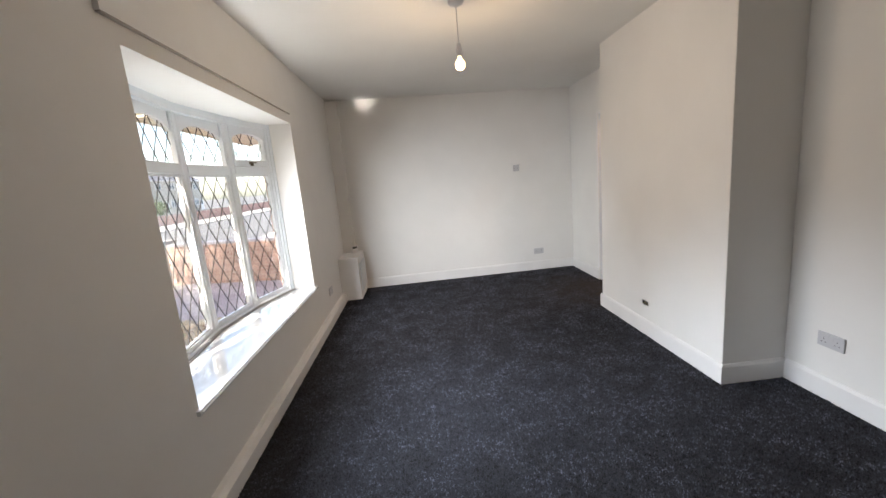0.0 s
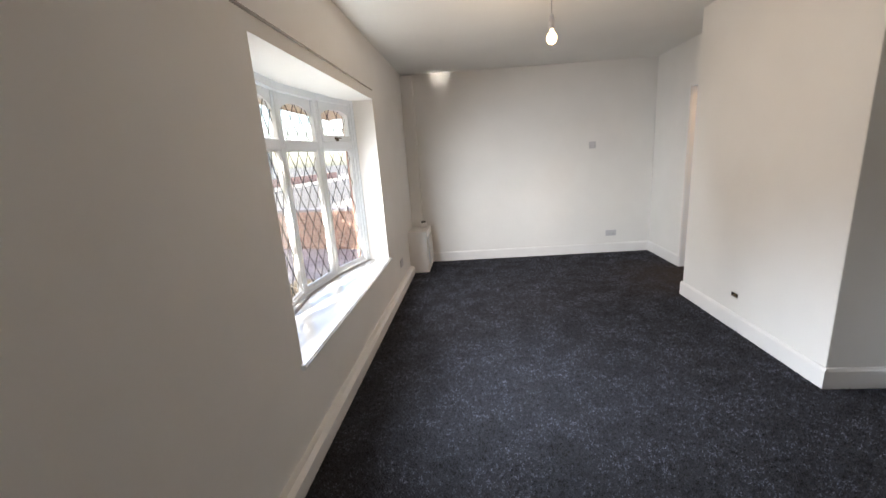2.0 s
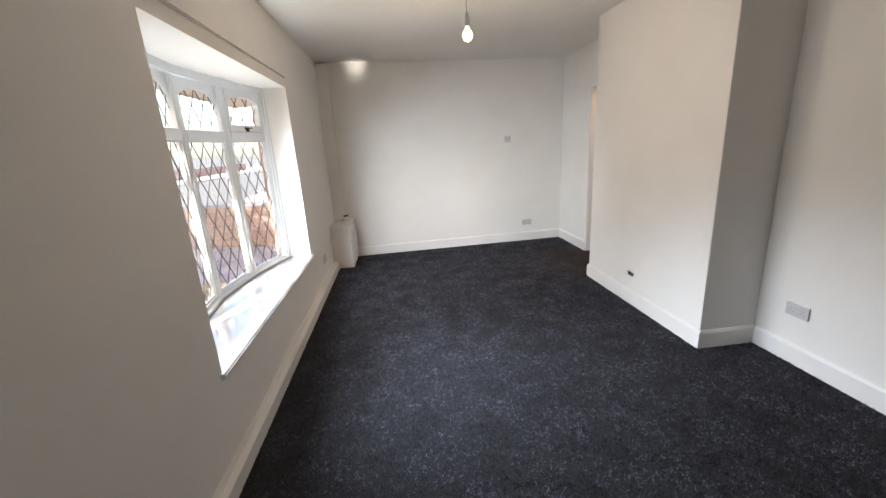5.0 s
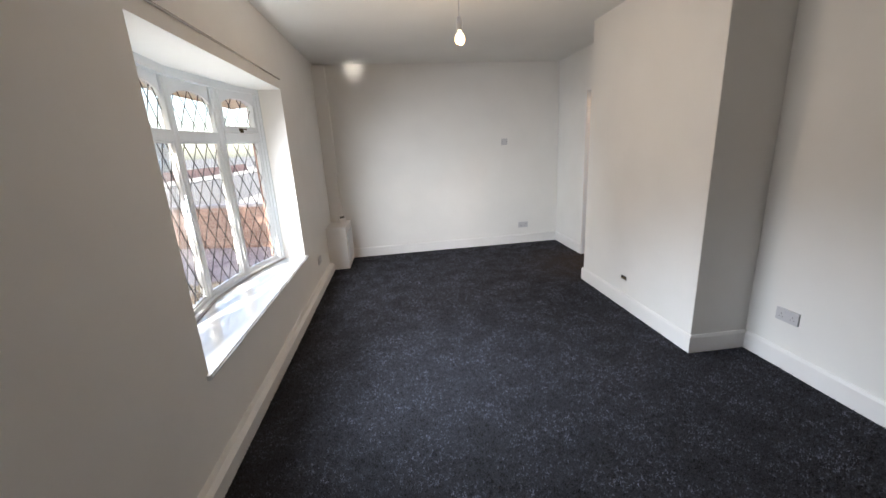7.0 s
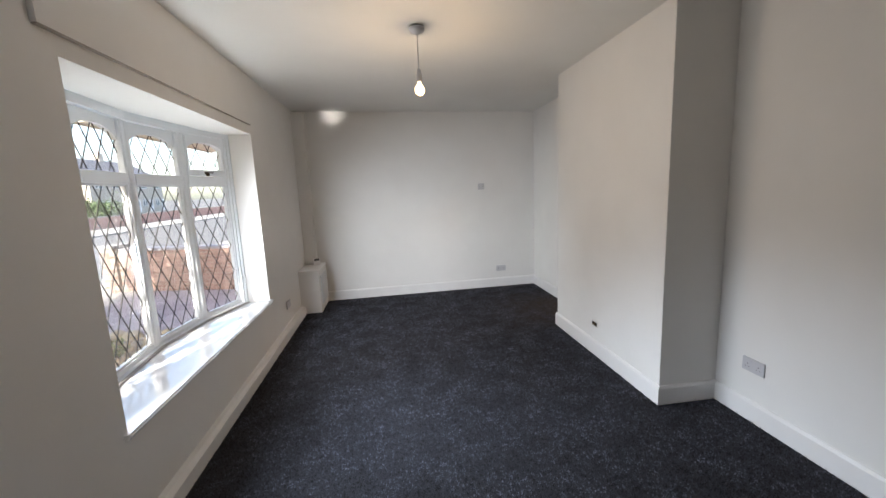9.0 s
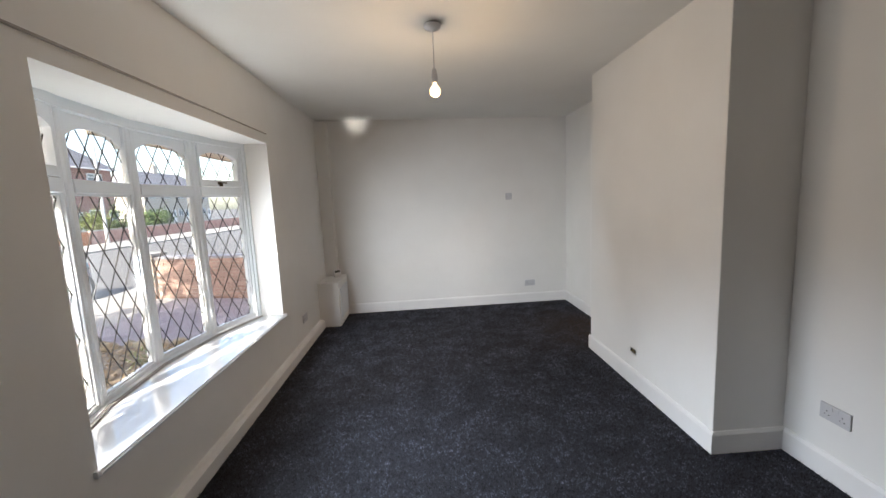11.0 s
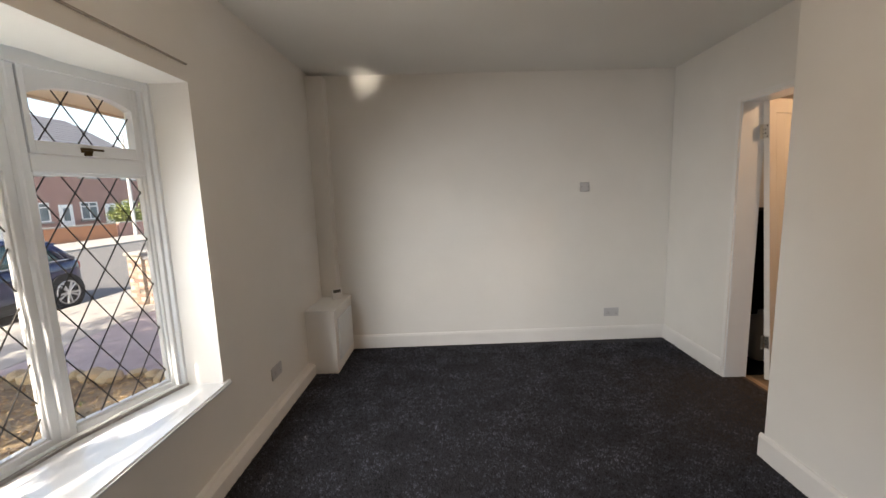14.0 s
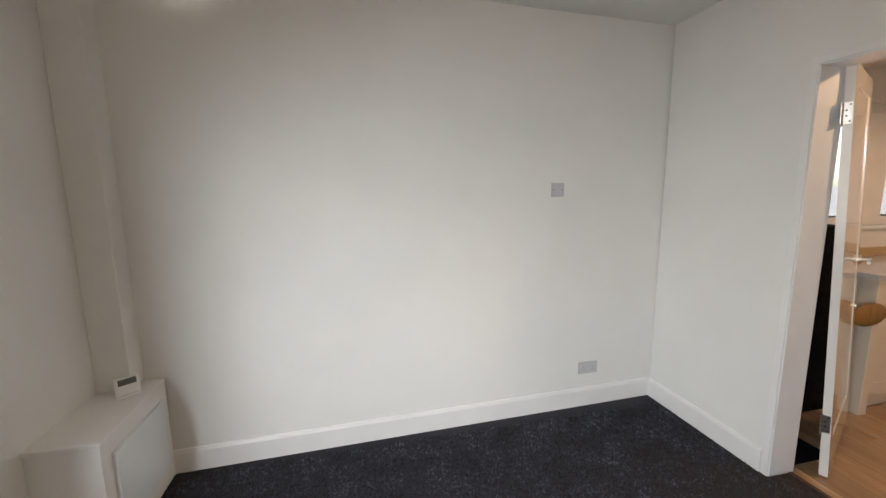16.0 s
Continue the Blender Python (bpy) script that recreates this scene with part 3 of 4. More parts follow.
# pendant lamp
lamp = thing("pendant_lamp", "bare glowing bulb on a white flex from the ceiling", "lamp", (0.45, 2.58, H))
part("ceiling_rose", lathe([(0.052, 0.0), (0.052, -0.012), (0.045, -0.024), (0.02, -0.032), (0.008, -0.04)], 24), PLASTIC, lamp, smooth=True)
part("flex", cyl((0, 0, -0.03), (0, 0, -0.265), 0.0035, seg=8), PLASTIC, lamp)
part("lamp_holder", lathe([(0.006, -0.255), (0.014, -0.265), (0.017, -0.29), (0.0195, -0.295), (0.0195, -0.335), (0.016, -0.34)], 18), PLASTIC, lamp, smooth=True)
bulb = part("bulb", lathe([(0.012, -0.335), (0.013, -0.352), (0.022, -0.362), (0.031, -0.376), (0.0345, -0.392), (0.032, -0.408), (0.022, -0.421), (0.006, -0.428)], 20), BULB, lamp, "warm white glowing bulb", smooth=True)
pl = bpy.data.lights.new("bulb_light", "POINT")
pl.energy, pl.color, pl.shadow_soft_size = 2.2, (1.0, 0.70, 0.40), 0.03
bl = new("bulb_light", pl)
bl.location = (0.45, 2.58, H - 0.475)

# ---- kitchen doorway ----
door_1 = thing("door_1", "white painted panelled door standing open into the kitchen", "door", kind="structure")
XL1 = 2.548                                 # kitchen edge of the door lining
part("lining", boxes(((XR - 0.002, DY1 - 0.028, 0), (XL1, DY1, DZ)), ((XR - 0.002, DY0, 0), (XL1, DY0 + 0.028, DZ)), ((XR - 0.002, DY0 + 0.028, DZ - 0.028), (XL1, DY1 - 0.028, DZ)), bevel=0.002), GLOSS, door_1)
part("architrave", boxes(((XR - 0.012, DY1 - 0.022, 0), (XR, DY1 + 0.014, DZ + 0.014)), ((XR - 0.012, DY0 - 0.014, 0), (XR, DY0 + 0.022, DZ + 0.014)), ((XR - 0.012, DY0 + 0.022, DZ - 0.022), (XR, DY1 - 0.022, DZ + 0.014)), bevel=0.003), SKIRT, door_1)

# the leaf has dropped off its lower hinge and leans out at the foot
lz = Vector((-0.062, 0.022, 1.0)).normalized()
ly = lz.cross(Vector((math.cos(radians(26)), math.sin(radians(26)), 0))).normalized()
LEAF_AT = Matrix((ly.cross(lz), ly, lz)).transposed().to_4x4()
LEAF_AT.translation = (2.664, 4.533, 0.008)
LW, LH = 0.75, 2.105
bm = boxes(((0, 0, 0), (0.09, 0.036, LH)), ((LW - 0.09, 0, 0), (LW, 0.036, LH)), ((0.09, 0, LH - 0.10), (LW - 0.09, 0.036, LH)), ((0.09, 0, 0), (LW - 0.09, 0.036, 0.20)), ((0.09, 0.008, 0.20), (LW - 0.09, 0.028, LH - 0.10)))
leaf = placed(part("leaf", bm, DOORP, door_1, "white gloss painted boarded door leaf"), LEAF_AT)
pw = (LW - 0.18 - 0.02) / 5
for k in range(5):
    part("board", box((0.10 + k * pw + 0.0006, 0.004, 0.21), (0.10 + (k + 1) * pw - 0.0006, 0.012, LH - 0.11), 0.0015), DOORP, leaf)
for z in (0.30, 1.88):
    bm = add_cyl(boxes(((-0.002, 0.004, z - 0.05), (0.0, 0.034, z + 0.05)), ((-0.042, 0.0375, z - 0.05), (-0.003, 0.0405, z + 0.05))), (-0.003, 0.04, z - 0.05), (-0.003, 0.04, z + 0.05), 0.006, seg=10)
    plain = len(bm.faces)
    for dz in (-0.038, -0.013, 0.013, 0.038):
        add_cyl(bm, (-0.0035, 0.012 if dz * dz > 0.001 else 0.024, z + dz), (-0.001, 0.012 if dz * dz > 0.001 else 0.024, z + dz), 0.0042, seg=8)
        add_cyl(bm, (-0.0045, 0.040, z + dz - 0.0015), (-0.0045, 0.040, z + dz + 0.0015), 0.0066, seg=8)
    hinge = part("hinge", bm, CHROME, leaf, "steel butt hinge")
    hinge.data.materials.append(SLOT)
    for f in list(hinge.data.polygons)[plain:]:
        f.material_index = 1
part("handle", add_cyl(add_cyl(cyl((LW - 0.055, 0.002, 1.07), (LW - 0.055, -0.012, 1.07), 0.026, seg=20), (LW - 0.055, -0.01, 1.07), (LW - 0.055, -0.05, 1.07), 0.009, seg=12), (LW - 0.05, -0.05, 1.07), (LW - 0.17, -0.05, 1.07), 0.009, seg=12), CHROME, leaf, "polished steel lever handle")
part("lock", cyl((LW - 0.055, 0.002, 0.78), (LW - 0.055, -0.008, 0.78), 0.012, seg=16), CHROME, leaf)
slab("floor_doorway", box((XR + 0.04, DY0 + 0.03, -0.12), (2.515, DY1 - 0.03, 0.0)), CARPET, "dark charcoal carpet running through the doorway", "carpet")
tagged(part("threshold_strip", box((2.507, DY0 + 0.03, -0.018), (2.532, DY1 - 0.03, 0.008), 0.004), DARKWOOD), "dark brown wooden threshold strip in the doorway", "threshold", kind="structure")

# ---- kitchen ----
KX1, KY0, KY1 = 5.6, 2.4, 5.46
floor_k = slab("floor_kitchen", box((XR + 0.03, KY0, -0.12), (KX1, KY1 + 0.3, -0.018)), OAK, "warm oak laminate floor in the kitchen", "floor")
bm = boxes(((XK, KY1, 0), (3.62, KY1 + 0.25, 2.9)), ((4.95, KY1, 0), (KX1, KY1 + 0.25, 2.9)), ((3.62, KY1, 0), (4.95, KY1 + 0.25, 1.22)), ((3.62, KY1, 2.20), (4.95, KY1 + 0.25, 2.9)))
slab("wall_kitchen_north", bm, WALL, "white painted kitchen wall with a window", "wall")
slab("wall_kitchen_east", box((KX1, KY0, 0), (KX1 + 0.2, KY1 + 0.25, 2.9)), WALL, "white painted plain kitchen wall", "wall")
slab("wall_kitchen_south", box((XK, KY0 - 0.2, 0), (KX1 + 0.2, KY0, 2.9)), WALL, "white painted plain kitchen wall", "wall")
slab("ceiling_kitchen", box((XK, KY0, 2.42), (KX1, KY1, 2.62)), CEIL, "white painted kitchen ceiling", "ceiling")
window_2 = thing("window_2", "white framed kitchen window with bright glass", "window", (0, 0, 0), kind="structure")
K0, K1 = KY1 + 0.10, KY1 + 0.17
part("window_frame", boxes(((3.62, K0, 1.22), (3.69, K1, 2.20)), ((4.88, K0, 1.22), (4.95, K1, 2.20)), ((3.69, K0, 1.22), (4.88, K1, 1.29)), ((3.69, K0, 2.13), (4.88, K1, 2.20)), ((4.36, K0, 1.29), (4.62, K1, 2.13)), bevel=0.004), UPVC, window_2)
for x, pw in ((3.69, 0.67), (4.62, 0.26)):
    p = part("pane", box((x, KY1 + 0.13, 1.29), (x + pw, KY1 + 0.136, 2.13)), GLASS, window_2)
    p.visible_shadow = False
    placed(part("arched_head", spandrel(0.0, pw, 2.13, lambda u: arch_z(u, pw, 1.90, 2.03), -0.02, 0.02), UPVC, window_2), pose(x, KY1 + 0.12, 0))
    bm = boxes(((0.0, -0.006, 1.29), (0.014, 0.006, 1.905)), ((pw - 0.014, -0.006, 1.29), (pw, 0.006, 1.905)), ((0.014, -0.006, 1.29), (pw - 0.014, 0.006, 1.302)))
    for a in range(12):
        ua, ub = pw * a / 12, pw * (a + 1) / 12
        add_cyl(bm, (ua, 0, arch_z(ua, pw, 1.90, 2.03) - 0.004), (ub, 0, arch_z(ub, pw, 1.90, 2.03) - 0.004), 0.008, seg=6)
    placed(part("lead_border", bm, LEAD, window_2, "dark lead border along the pane"), pose(x, KY1 + 0.126, 0))
part("window_sill", box((3.60, KY1 - 0.03, 1.20), (4.97, KY1 + 0.10, 1.225), 0.004), GLOSS, window_2)


def base_unit(x0, x1):
    ob = thing("base_cabinet", "cream painted shaker kitchen base cabinet", "cabinet", (x0, 4.95, -0.012), group="kitchen base cabinets")
    w = x1 - x0
    part("carcass", box((0.002, 0.02, 0.12), (w - 0.002, 0.49, 0.952)), CREAM, ob)
    part("plinth", box((0.002, 0.06, 0.0), (w - 0.002, 0.08, 0.12)), CREAM, ob)
    d = part("door", boxes(((0.004, 0, 0.13), (0.07, 0.019, 0.93)), ((w - 0.07, 0, 0.13), (w - 0.004, 0.019, 0.93)), ((0.07, 0, 0.13), (w - 0.07, 0.019, 0.21)), ((0.07, 0, 0.78), (w - 0.07, 0.019, 0.93)), ((0.07, 0.008, 0.21), (w - 0.07, 0.019, 0.78))), CREAM, ob)
    part("handle", cyl((w - 0.04, -0.012, 0.70), (w - 0.04, -0.012, 0.80), 0.005, seg=8), CHROME, d)
    return ob


tagged(part("end_panel", box((3.56, 4.93, -0.012), (3.63, 5.44, 0.94), 0.003), CREAM), "cream painted end panel of the kitchen units", "panel")
base_unit(3.63, 4.23)
base_unit(4.23, 4.83)
base_unit(4.83, 5.43)
tagged(part("worktop", box((3.52, 4.91, 0.94), (5.58, 5.455, 0.98), 0.006), WORKTOP), "grey speckled kitchen worktop on the base cabinets", "worktop")
tagged(part("upstand", box((3.52, 5.437, 0.98), (5.58, 5.457, 1.05), 0.003), TILE), "oak coloured upstand along the worktop", "upstand")
bm = lathe([(0.03, 0), (0.14, 0.002), (0.15, 0.009), (0.14, 0.016), (0.03, 0.018)], 28)
bmesh.ops.transform(bm, matrix=pose(3.48, 4.92, 0.72, 90) @ Matrix.Diagonal((1.05, 0.52, 1, 1)), verts=bm.verts)
tagged(part("serving_board", bm, BOARD, smooth=True), "oval brown wooden board hung on the cabinet", "board")
tagged(part("tall_bin", box((2.66, 5.04, -0.006), (3.43, 5.42, 1.29), 0.02), BLACK), "tall black cloth covered unit behind the door", "cupboard")
bm = lathe([(0.05, 0), (0.07, 0.012), (0.085, 0.16), (0.085, 0.33), (0.07, 0.38), (0.025, 0.40), (0.022, 0.44)], 20, (2.89, 4.945, -0.001))
tagged(part("cleaner_bottle", bm, PLASTIC, smooth=True), "pale plastic bottle standing on the floor", "bottle")
# black sheet added to darken the floor that the leaf keeps in shade
tagged(part("floor_shade_sheet", box((2.56, 4.66, -0.006), (2.9, 5.035, -0.001), 0.002), BLACK), "black sheet for the shaded floor behind the door", "mat")
for x, z in ((2.80, 1.62), (2.78, 1.42)):
    tagged(part("coat_hook", add_cyl(cyl((x, KY1, z), (x, KY1 - 0.05, z), 0.008, seg=10), (x, KY1 - 0.05, z), (x, KY1 - 0.06, z + 0.05), 0.007, seg=10), BRASS), "small brass coat hook on the wall", "hook", group="coat hooks")
for x in (3.05, 4.2):
    dl = thing("downlight", "round recessed warm kitchen downlight", "lamp", (x, 4.1, 2.42), group="kitchen downlights")
    part("rim", lathe([(0.045, 0.0), (0.045, -0.006), (0.035, -0.008), (0.034, -0.002)], 24), CHROME, dl)
    part("lens", cyl((0, 0, -0.001), (0, 0, -0.004), 0.033, seg=20), BULB, dl)
    sp = bpy.data.lights.new("downlight_beam", "SPOT")
    sp.spot_size, sp.spot_blend = radians(172), 0.35
    sp.energy, sp.color, sp.shadow_soft_size = 6.0, (1.0, 0.64, 0.38), 0.04
    new("downlight_beam", sp).location = (x, 4.1, 2.35)

# ---- outside ----
GZ = -0.42
slab("ground", box((-1500, -1500, GZ - 0.3), (1500, 1500, GZ - 0.12)), ASPHALT, "pale grey ground reaching into the distance", "ground")
slab("road", box((-17.5, -60, GZ - 0.12), (-7.3, 90, GZ - 0.09)), ASPHALT, "sunlit pale asphalt road", "road")
slab("pavement_far", box((-21.6, -60, GZ - 0.12), (-17.5, 90, GZ)), CONCRETE, "sunlit concrete pavement across the road", "pavement")
slab("pavement_near", box((-7.18, -40, GZ - 0.12), (-5.3, 60, GZ)), CONCRETE, "pale concrete pavement beside the road", "pavement")
slab("driveway", box((-5.3, 5.8, GZ - 0.12), (-1.34, 30, GZ - 0.005)), PAVING, "mauve tarmac drive beside the garden bed", "paving")
slab("garden_bed", box((-5.3, -8, GZ - 0.12), (-1.34, 5.8, GZ + 0.02)), SOIL, "garden bed covered in dry leaf litter", "garden")
for k in range(40):
    slab("kerb", box((-7.3, -8 + k * 0.92, GZ - 0.12), (-7.18, -8 + k * 0.92 + 0.91, GZ + 0.005), 0.012), CONCRETE, "pale concrete kerb stone along the road", "kerb")
slab("house_wall_outside", boxes(((-1.42, 3.9, -0.45), (-1.325, 9.5, 6.0)), ((-1.42, -6, -0.45), (-1.325, 1.3, 6.0)), ((-1.42, 1.3, 2.33), (-1.325, 3.9, 6.0))), BRICK, "red brick outer wall of the house", "wall")
canopy = thing("front_canopy", "cream painted canopy over the front beside the bow window", "canopy", (-1.43, 0, 2.13), kind="structure")
part("soffit", box((-0.60, 3.05, 0.0), (0.0, 5.3, 0.015), 0.002), CANOPY, canopy, "cream painted soffit board")
part("fascia", box((-0.63, 3.03, -0.012), (-0.602, 5.32, 0.13), 0.003), CANOPY, canopy)
bm = box((-0.66, 3.02, 0.0), (0.0, 5.33, 0.03))
for v in bm.verts:
    v.co.z += 0.135 + (v.co.x + 0.66) * 0.05
part("roof_sheet", bm, SLATE, canopy, "grey felt roof sheet")
slab("eaves", box((-1.75, -6, 5.6), (2.6, 9.5, 5.75)), SOFFIT, "beige eaves of the house", "roof")


def rand_stone(r, at, seed):
    rng = random.Random(seed)
    bm = bmesh.new()
    bmesh.ops.create_icosphere(bm, subdivisions=2, radius=r)
    sc = (rng.uniform(0.9, 1.5), rng.uniform(0.8, 1.2), rng.uniform(0.6, 0.85))
    for v in bm.verts:
        n = noise.noise(v.co * (1.6 / r) + Vector((seed * 3.1, 0, 0)))
        v.co = Vector([c * s for c, s in zip(v.co * (1 + 0.28 * n), sc)])
    bmesh.ops.transform(bm, matrix=pose(*at, 0, 0, rng.uniform(0, 180)), verts=bm.verts)
    return bm


for k in range(16):
    tagged(part("edging_stone", rand_stone(0.10 + 0.03 * math.sin(k * 1.7), (-1.75 - k * 0.23, 5.72 + 0.05 * math.sin(k * 2.1), GZ + 0.05), k + 1), STONE), "rough sandstone edging stone along the bed", "stone", group="bed edging stones")

rng = np.random.default_rng(4)


def leaf_mesh(centres, size, normals_up=False, seed=1):
    """Many small bent leaves in one mesh."""
    r = np.random.default_rng(seed)
    n = len(centres)
    d = r.normal(size=(n, 3))
    if normals_up:
        d[:, 2] *= 0.25
    d /= np.linalg.norm(d, axis=1, keepdims=True)
    e = np.cross(d, r.normal(size=(n, 3)) if not normals_up else np.array([0, 0, 1.0]) + 0.35 * r.normal(size=(n, 3)))
    e /= np.linalg.norm(e, axis=1, keepdims=True) + 1e-9
    up = np.cross(d, e)
    s = size * r.uniform(0.6, 1.3, (n, 1))
    c = np.asarray(centres)
    verts = np.stack([c - d * s, c + e * s * 0.45 + up * s * 0.12, c + d * s, c - e * s * 0.45 + up * s * 0.12], 1).reshape(-1, 3)
    faces = []
    for i in range(n):
        faces += [(4 * i, 4 * i + 1, 4 * i + 2), (4 * i, 4 * i + 2, 4 * i + 3)]
    me = bpy.data.meshes.new("leaves")
    me.from_pydata(verts.tolist(), [], faces)
    return me


litter = np.column_stack([rng.uniform(-5.25, -1.5, 6000), rng.uniform(0.5, 5.75, 6000), GZ + 0.025 + rng.uniform(0, 0.03, 6000)])
me = leaf_mesh(litter, 0.035, True, 5)
me.materials.append(DRY)
tagged(new("leaf_litter", me), "dry brown fallen leaves on the garden bed", "leaves", kind="stuff")


def bush(name, label, at, size, count, leaf, material, seed, trunk=0.04, trunk_h=0.4, limbs=7):
    """A shrub or tree: tapered trunk, limbs, and a crown of leaf clumps with gaps."""
    r = np.random.default_rng(seed)
    ob = thing(name, label, "tree" if trunk > 0.08 else "shrub", at)
    bm = bmesh.new()
    add_cyl(bm, (0, 0, -0.05), (0.02, 0.02, trunk_h), trunk, trunk * 0.7, 10)
    tips = []
    for k in range(limbs):
        a = 2 * math.pi * k / limbs + r.uniform(-0.3, 0.3)
        rr = r.uniform(0.35, 0.8)
        tip = (size[0] * rr * math.cos(a), size[1] * rr * math.sin(a), trunk_h + size[2] * r.uniform(0.4, 1.5))
        add_cyl(bm, (0.02, 0.02, trunk_h * 0.85), tip, trunk * 0.5, trunk * 0.12, 7)
        tips.append(tip)
    part("trunk", bm, BARK, ob)
    clumps = []
    for k in range(limbs * 4):
        p = r.normal(size=3)
        p /= np.linalg.norm(p)
        p *= r.uniform(0.35, 1.0)
        clumps.append((p[0] * size[0], p[1] * size[1], trunk_h + size[2] * (1 + p[2])))
    clumps = np.array(clumps + tips)
    pick = r.integers(0, len(clumps), count)
    spread = min(size) * 0.30
    me = leaf_mesh(clumps[pick] + r.normal(size=(count, 3)) * spread, leaf, False, seed + 1)
    me.materials.append(material)
    crown = new("crown", me)
    crown.parent = ob
    return ob


bush("garden_shrub", "dark green leafy shrub in the garden bed", (-4.5, 4.22, GZ), (0.21, 0.21, 0.70), 7500, 0.045, LEAF, 11, 0.03, 0.16)
bush("small_plant", "small pale green weed in the bed", (-3.2, 4.75, GZ + 0.02), (0.10, 0.10, 0.14), 130, 0.025, LEAF_Y, 12, 0.006, 0.06, 5)
bush("street_tree", "leafy green tree beside the road", (-5.75, 0.6, GZ), (2.1, 2.6, 1.7), 6200, 0.12, LEAF, 13, 0.15, 3.6, 12)
# out of view; added so its crown thins the sun reaching the bow window
bush("unseen_shade_tree", "unseen leafy tree added to break up the sun on the window", (-3.3, -2.3, GZ), (1.5, 1.3, 1.3), 850, 0.11, LEAF, 17, 0.11, 3.4, 10)
bush("hedge_bush", "yellow green clipped bush across the road", (-23.0, 29.2, GZ), (0.9, 1.5, 0.8), 2600, 0.10, LEAF_Y, 14, 0.06, 0.4)
bush("hedge_bush", "dark green hedge bush across the road", (-23.2, 33.5, GZ), (1.0, 4.5, 0.9), 3400, 0.12, LEAF, 15, 0.06, 0.4)

# lamp post
post = thing("street_lamp", "pale galvanised street lamp post across the road", "street lamp", (-20.3, 18.8, GZ))
part("base", cyl((0, 0, 0), (0, 0, 1.2), 0.11, 0.11, 16), POLE, post)
part("pole", cyl((0, 0, 1.2), (0, 0, 7.5), 0.08, 0.06, 16), POLE, post)
part("arm", cyl((0, 0, 7.4), (1.2, 0, 7.8), 0.04, 0.04, 10), POLE, post)
part("lantern", box((1.1, -0.13, 7.72), (1.75, 0.13, 7.88), 0.04), POLE, post)
post = thing("telegraph_pole", "pale wooden pole across the road", "pole", (-20.8, 27.0, GZ))
part("pole", cyl((0, 0, 0), (0, 0, 6.5), 0.11, 0.08, 14), POLE, post)


# ---- parked car ----
def car(at, rz):
    ob = thing("parked_car", "dark blue five-door hatchback parked at the kerb", "car", at, rz)
    L, W = 4.2, 1.78

    def shell(sections, prof):
        """A smooth skin through cross sections (x, half width low, half width high, z low, z high) of one profile (width, height)."""
        rows = []
        n = len(sections)
        for i in range(n - 1):
            p = [np.array(sections[min(max(i + d, 0), n - 1)], float) for d in (-1, 0, 1, 2)]
            for f in (0.0, 0.25, 0.5, 0.75):
                rows.append(p[1] + 0.5 * f * (p[2] - p[0] + f * (2 * p[0] - 5 * p[1] + 4 * p[2] - p[3] + f * (3 * (p[1] - p[2]) + p[3] - p[0]))))
        rows.append(np.array(sections[-1], float))
        bm = bmesh.new()
        rings = []
        for x, wl, wh, z0, z1 in rows:
            half = [((wl + (wh - wl) * b) * a, z0 + (z1 - z0) * b) for a, b in prof]
            rings.append([bm.verts.new((x, y, z)) for y, z in half + [(-y, z) for y, z in half[::-1]]])
        m = 2 * len(prof)
        for a, b in zip(rings, rings[1:]):
            for i in range(m):
                bm.faces.new((a[i], a[(i + 1) % m], b[(i + 1) % m], b[i]))
        bm.faces.new(rings[0][::-1])
        bm.faces.new(rings[-1])
        bmesh.ops.recalc_face_normals(bm, faces=bm.faces)
        return bm
    h = W / 2
    side = [(0.80, 0.0), (0.95, 0.03), (0.985, 0.14), (0.995, 0.34), (1.0, 0.52), (0.995, 0.64), (1.0, 0.70), (0.985, 0.84), (0.94, 0.95), (0.80, 1.0)]
    cabin = [(1.0, 0.0), (1.0, 0.3), (0.995, 0.65), (0.97, 0.88), (0.90, 0.97), (0.72, 1.0)]
    part("body", shell([(-1.76, h * 0.78, h * 0.76, 0.36, 0.86), (-1.72, h * 0.90, h * 0.88, 0.26, 0.95), (-1.55, h * 0.98, h * 0.95, 0.21, 1.0), (-0.8, h, h * 0.98, 0.18, 0.99), (0.4, h, h * 0.98, 0.18, 0.96), (1.1, h, h * 0.96, 0.20, 0.93), (1.75, h * 0.95, h * 0.90, 0.23, 0.82), (2.05, h * 0.82, h * 0.76, 0.32, 0.68), (2.12, h * 0.70, h * 0.66, 0.38, 0.62)], side), CARBLUE, ob, smooth=True)
    part("cabin_glass", shell([(-1.70, h * 0.84, h * 0.78, 0.93, 0.98), (-1.50, h * 0.88, h * 0.75, 0.95, 1.18), (-1.18, h * 0.91, h * 0.74, 0.95, 1.37), (-0.7, h * 0.92, h * 0.75, 0.95, 1.43), (0.0, h * 0.92, h * 0.75, 0.95, 1.44), (0.42, h * 0.92, h * 0.76, 0.94, 1.36), (0.85, h * 0.89, h * 0.77, 0.92, 1.15), (1.25, h * 0.86, h * 0.78, 0.90, 0.95)], cabin), CARGLASS, ob, "dark tinted windows", smooth=True)
    part("roof", shell([(-1.34, h * 0.70, h * 0.66, 1.27, 1.31), (-1.1, h * 0.75, h * 0.70, 1.36, 1.425), (-0.5, h * 0.77, h * 0.71, 1.38, 1.475), (0.0, h * 0.77, h * 0.71, 1.38, 1.475), (0.42, h * 0.75, h * 0.69, 1.33, 1.385)], cabin), CARBLUE, ob, smooth=True)
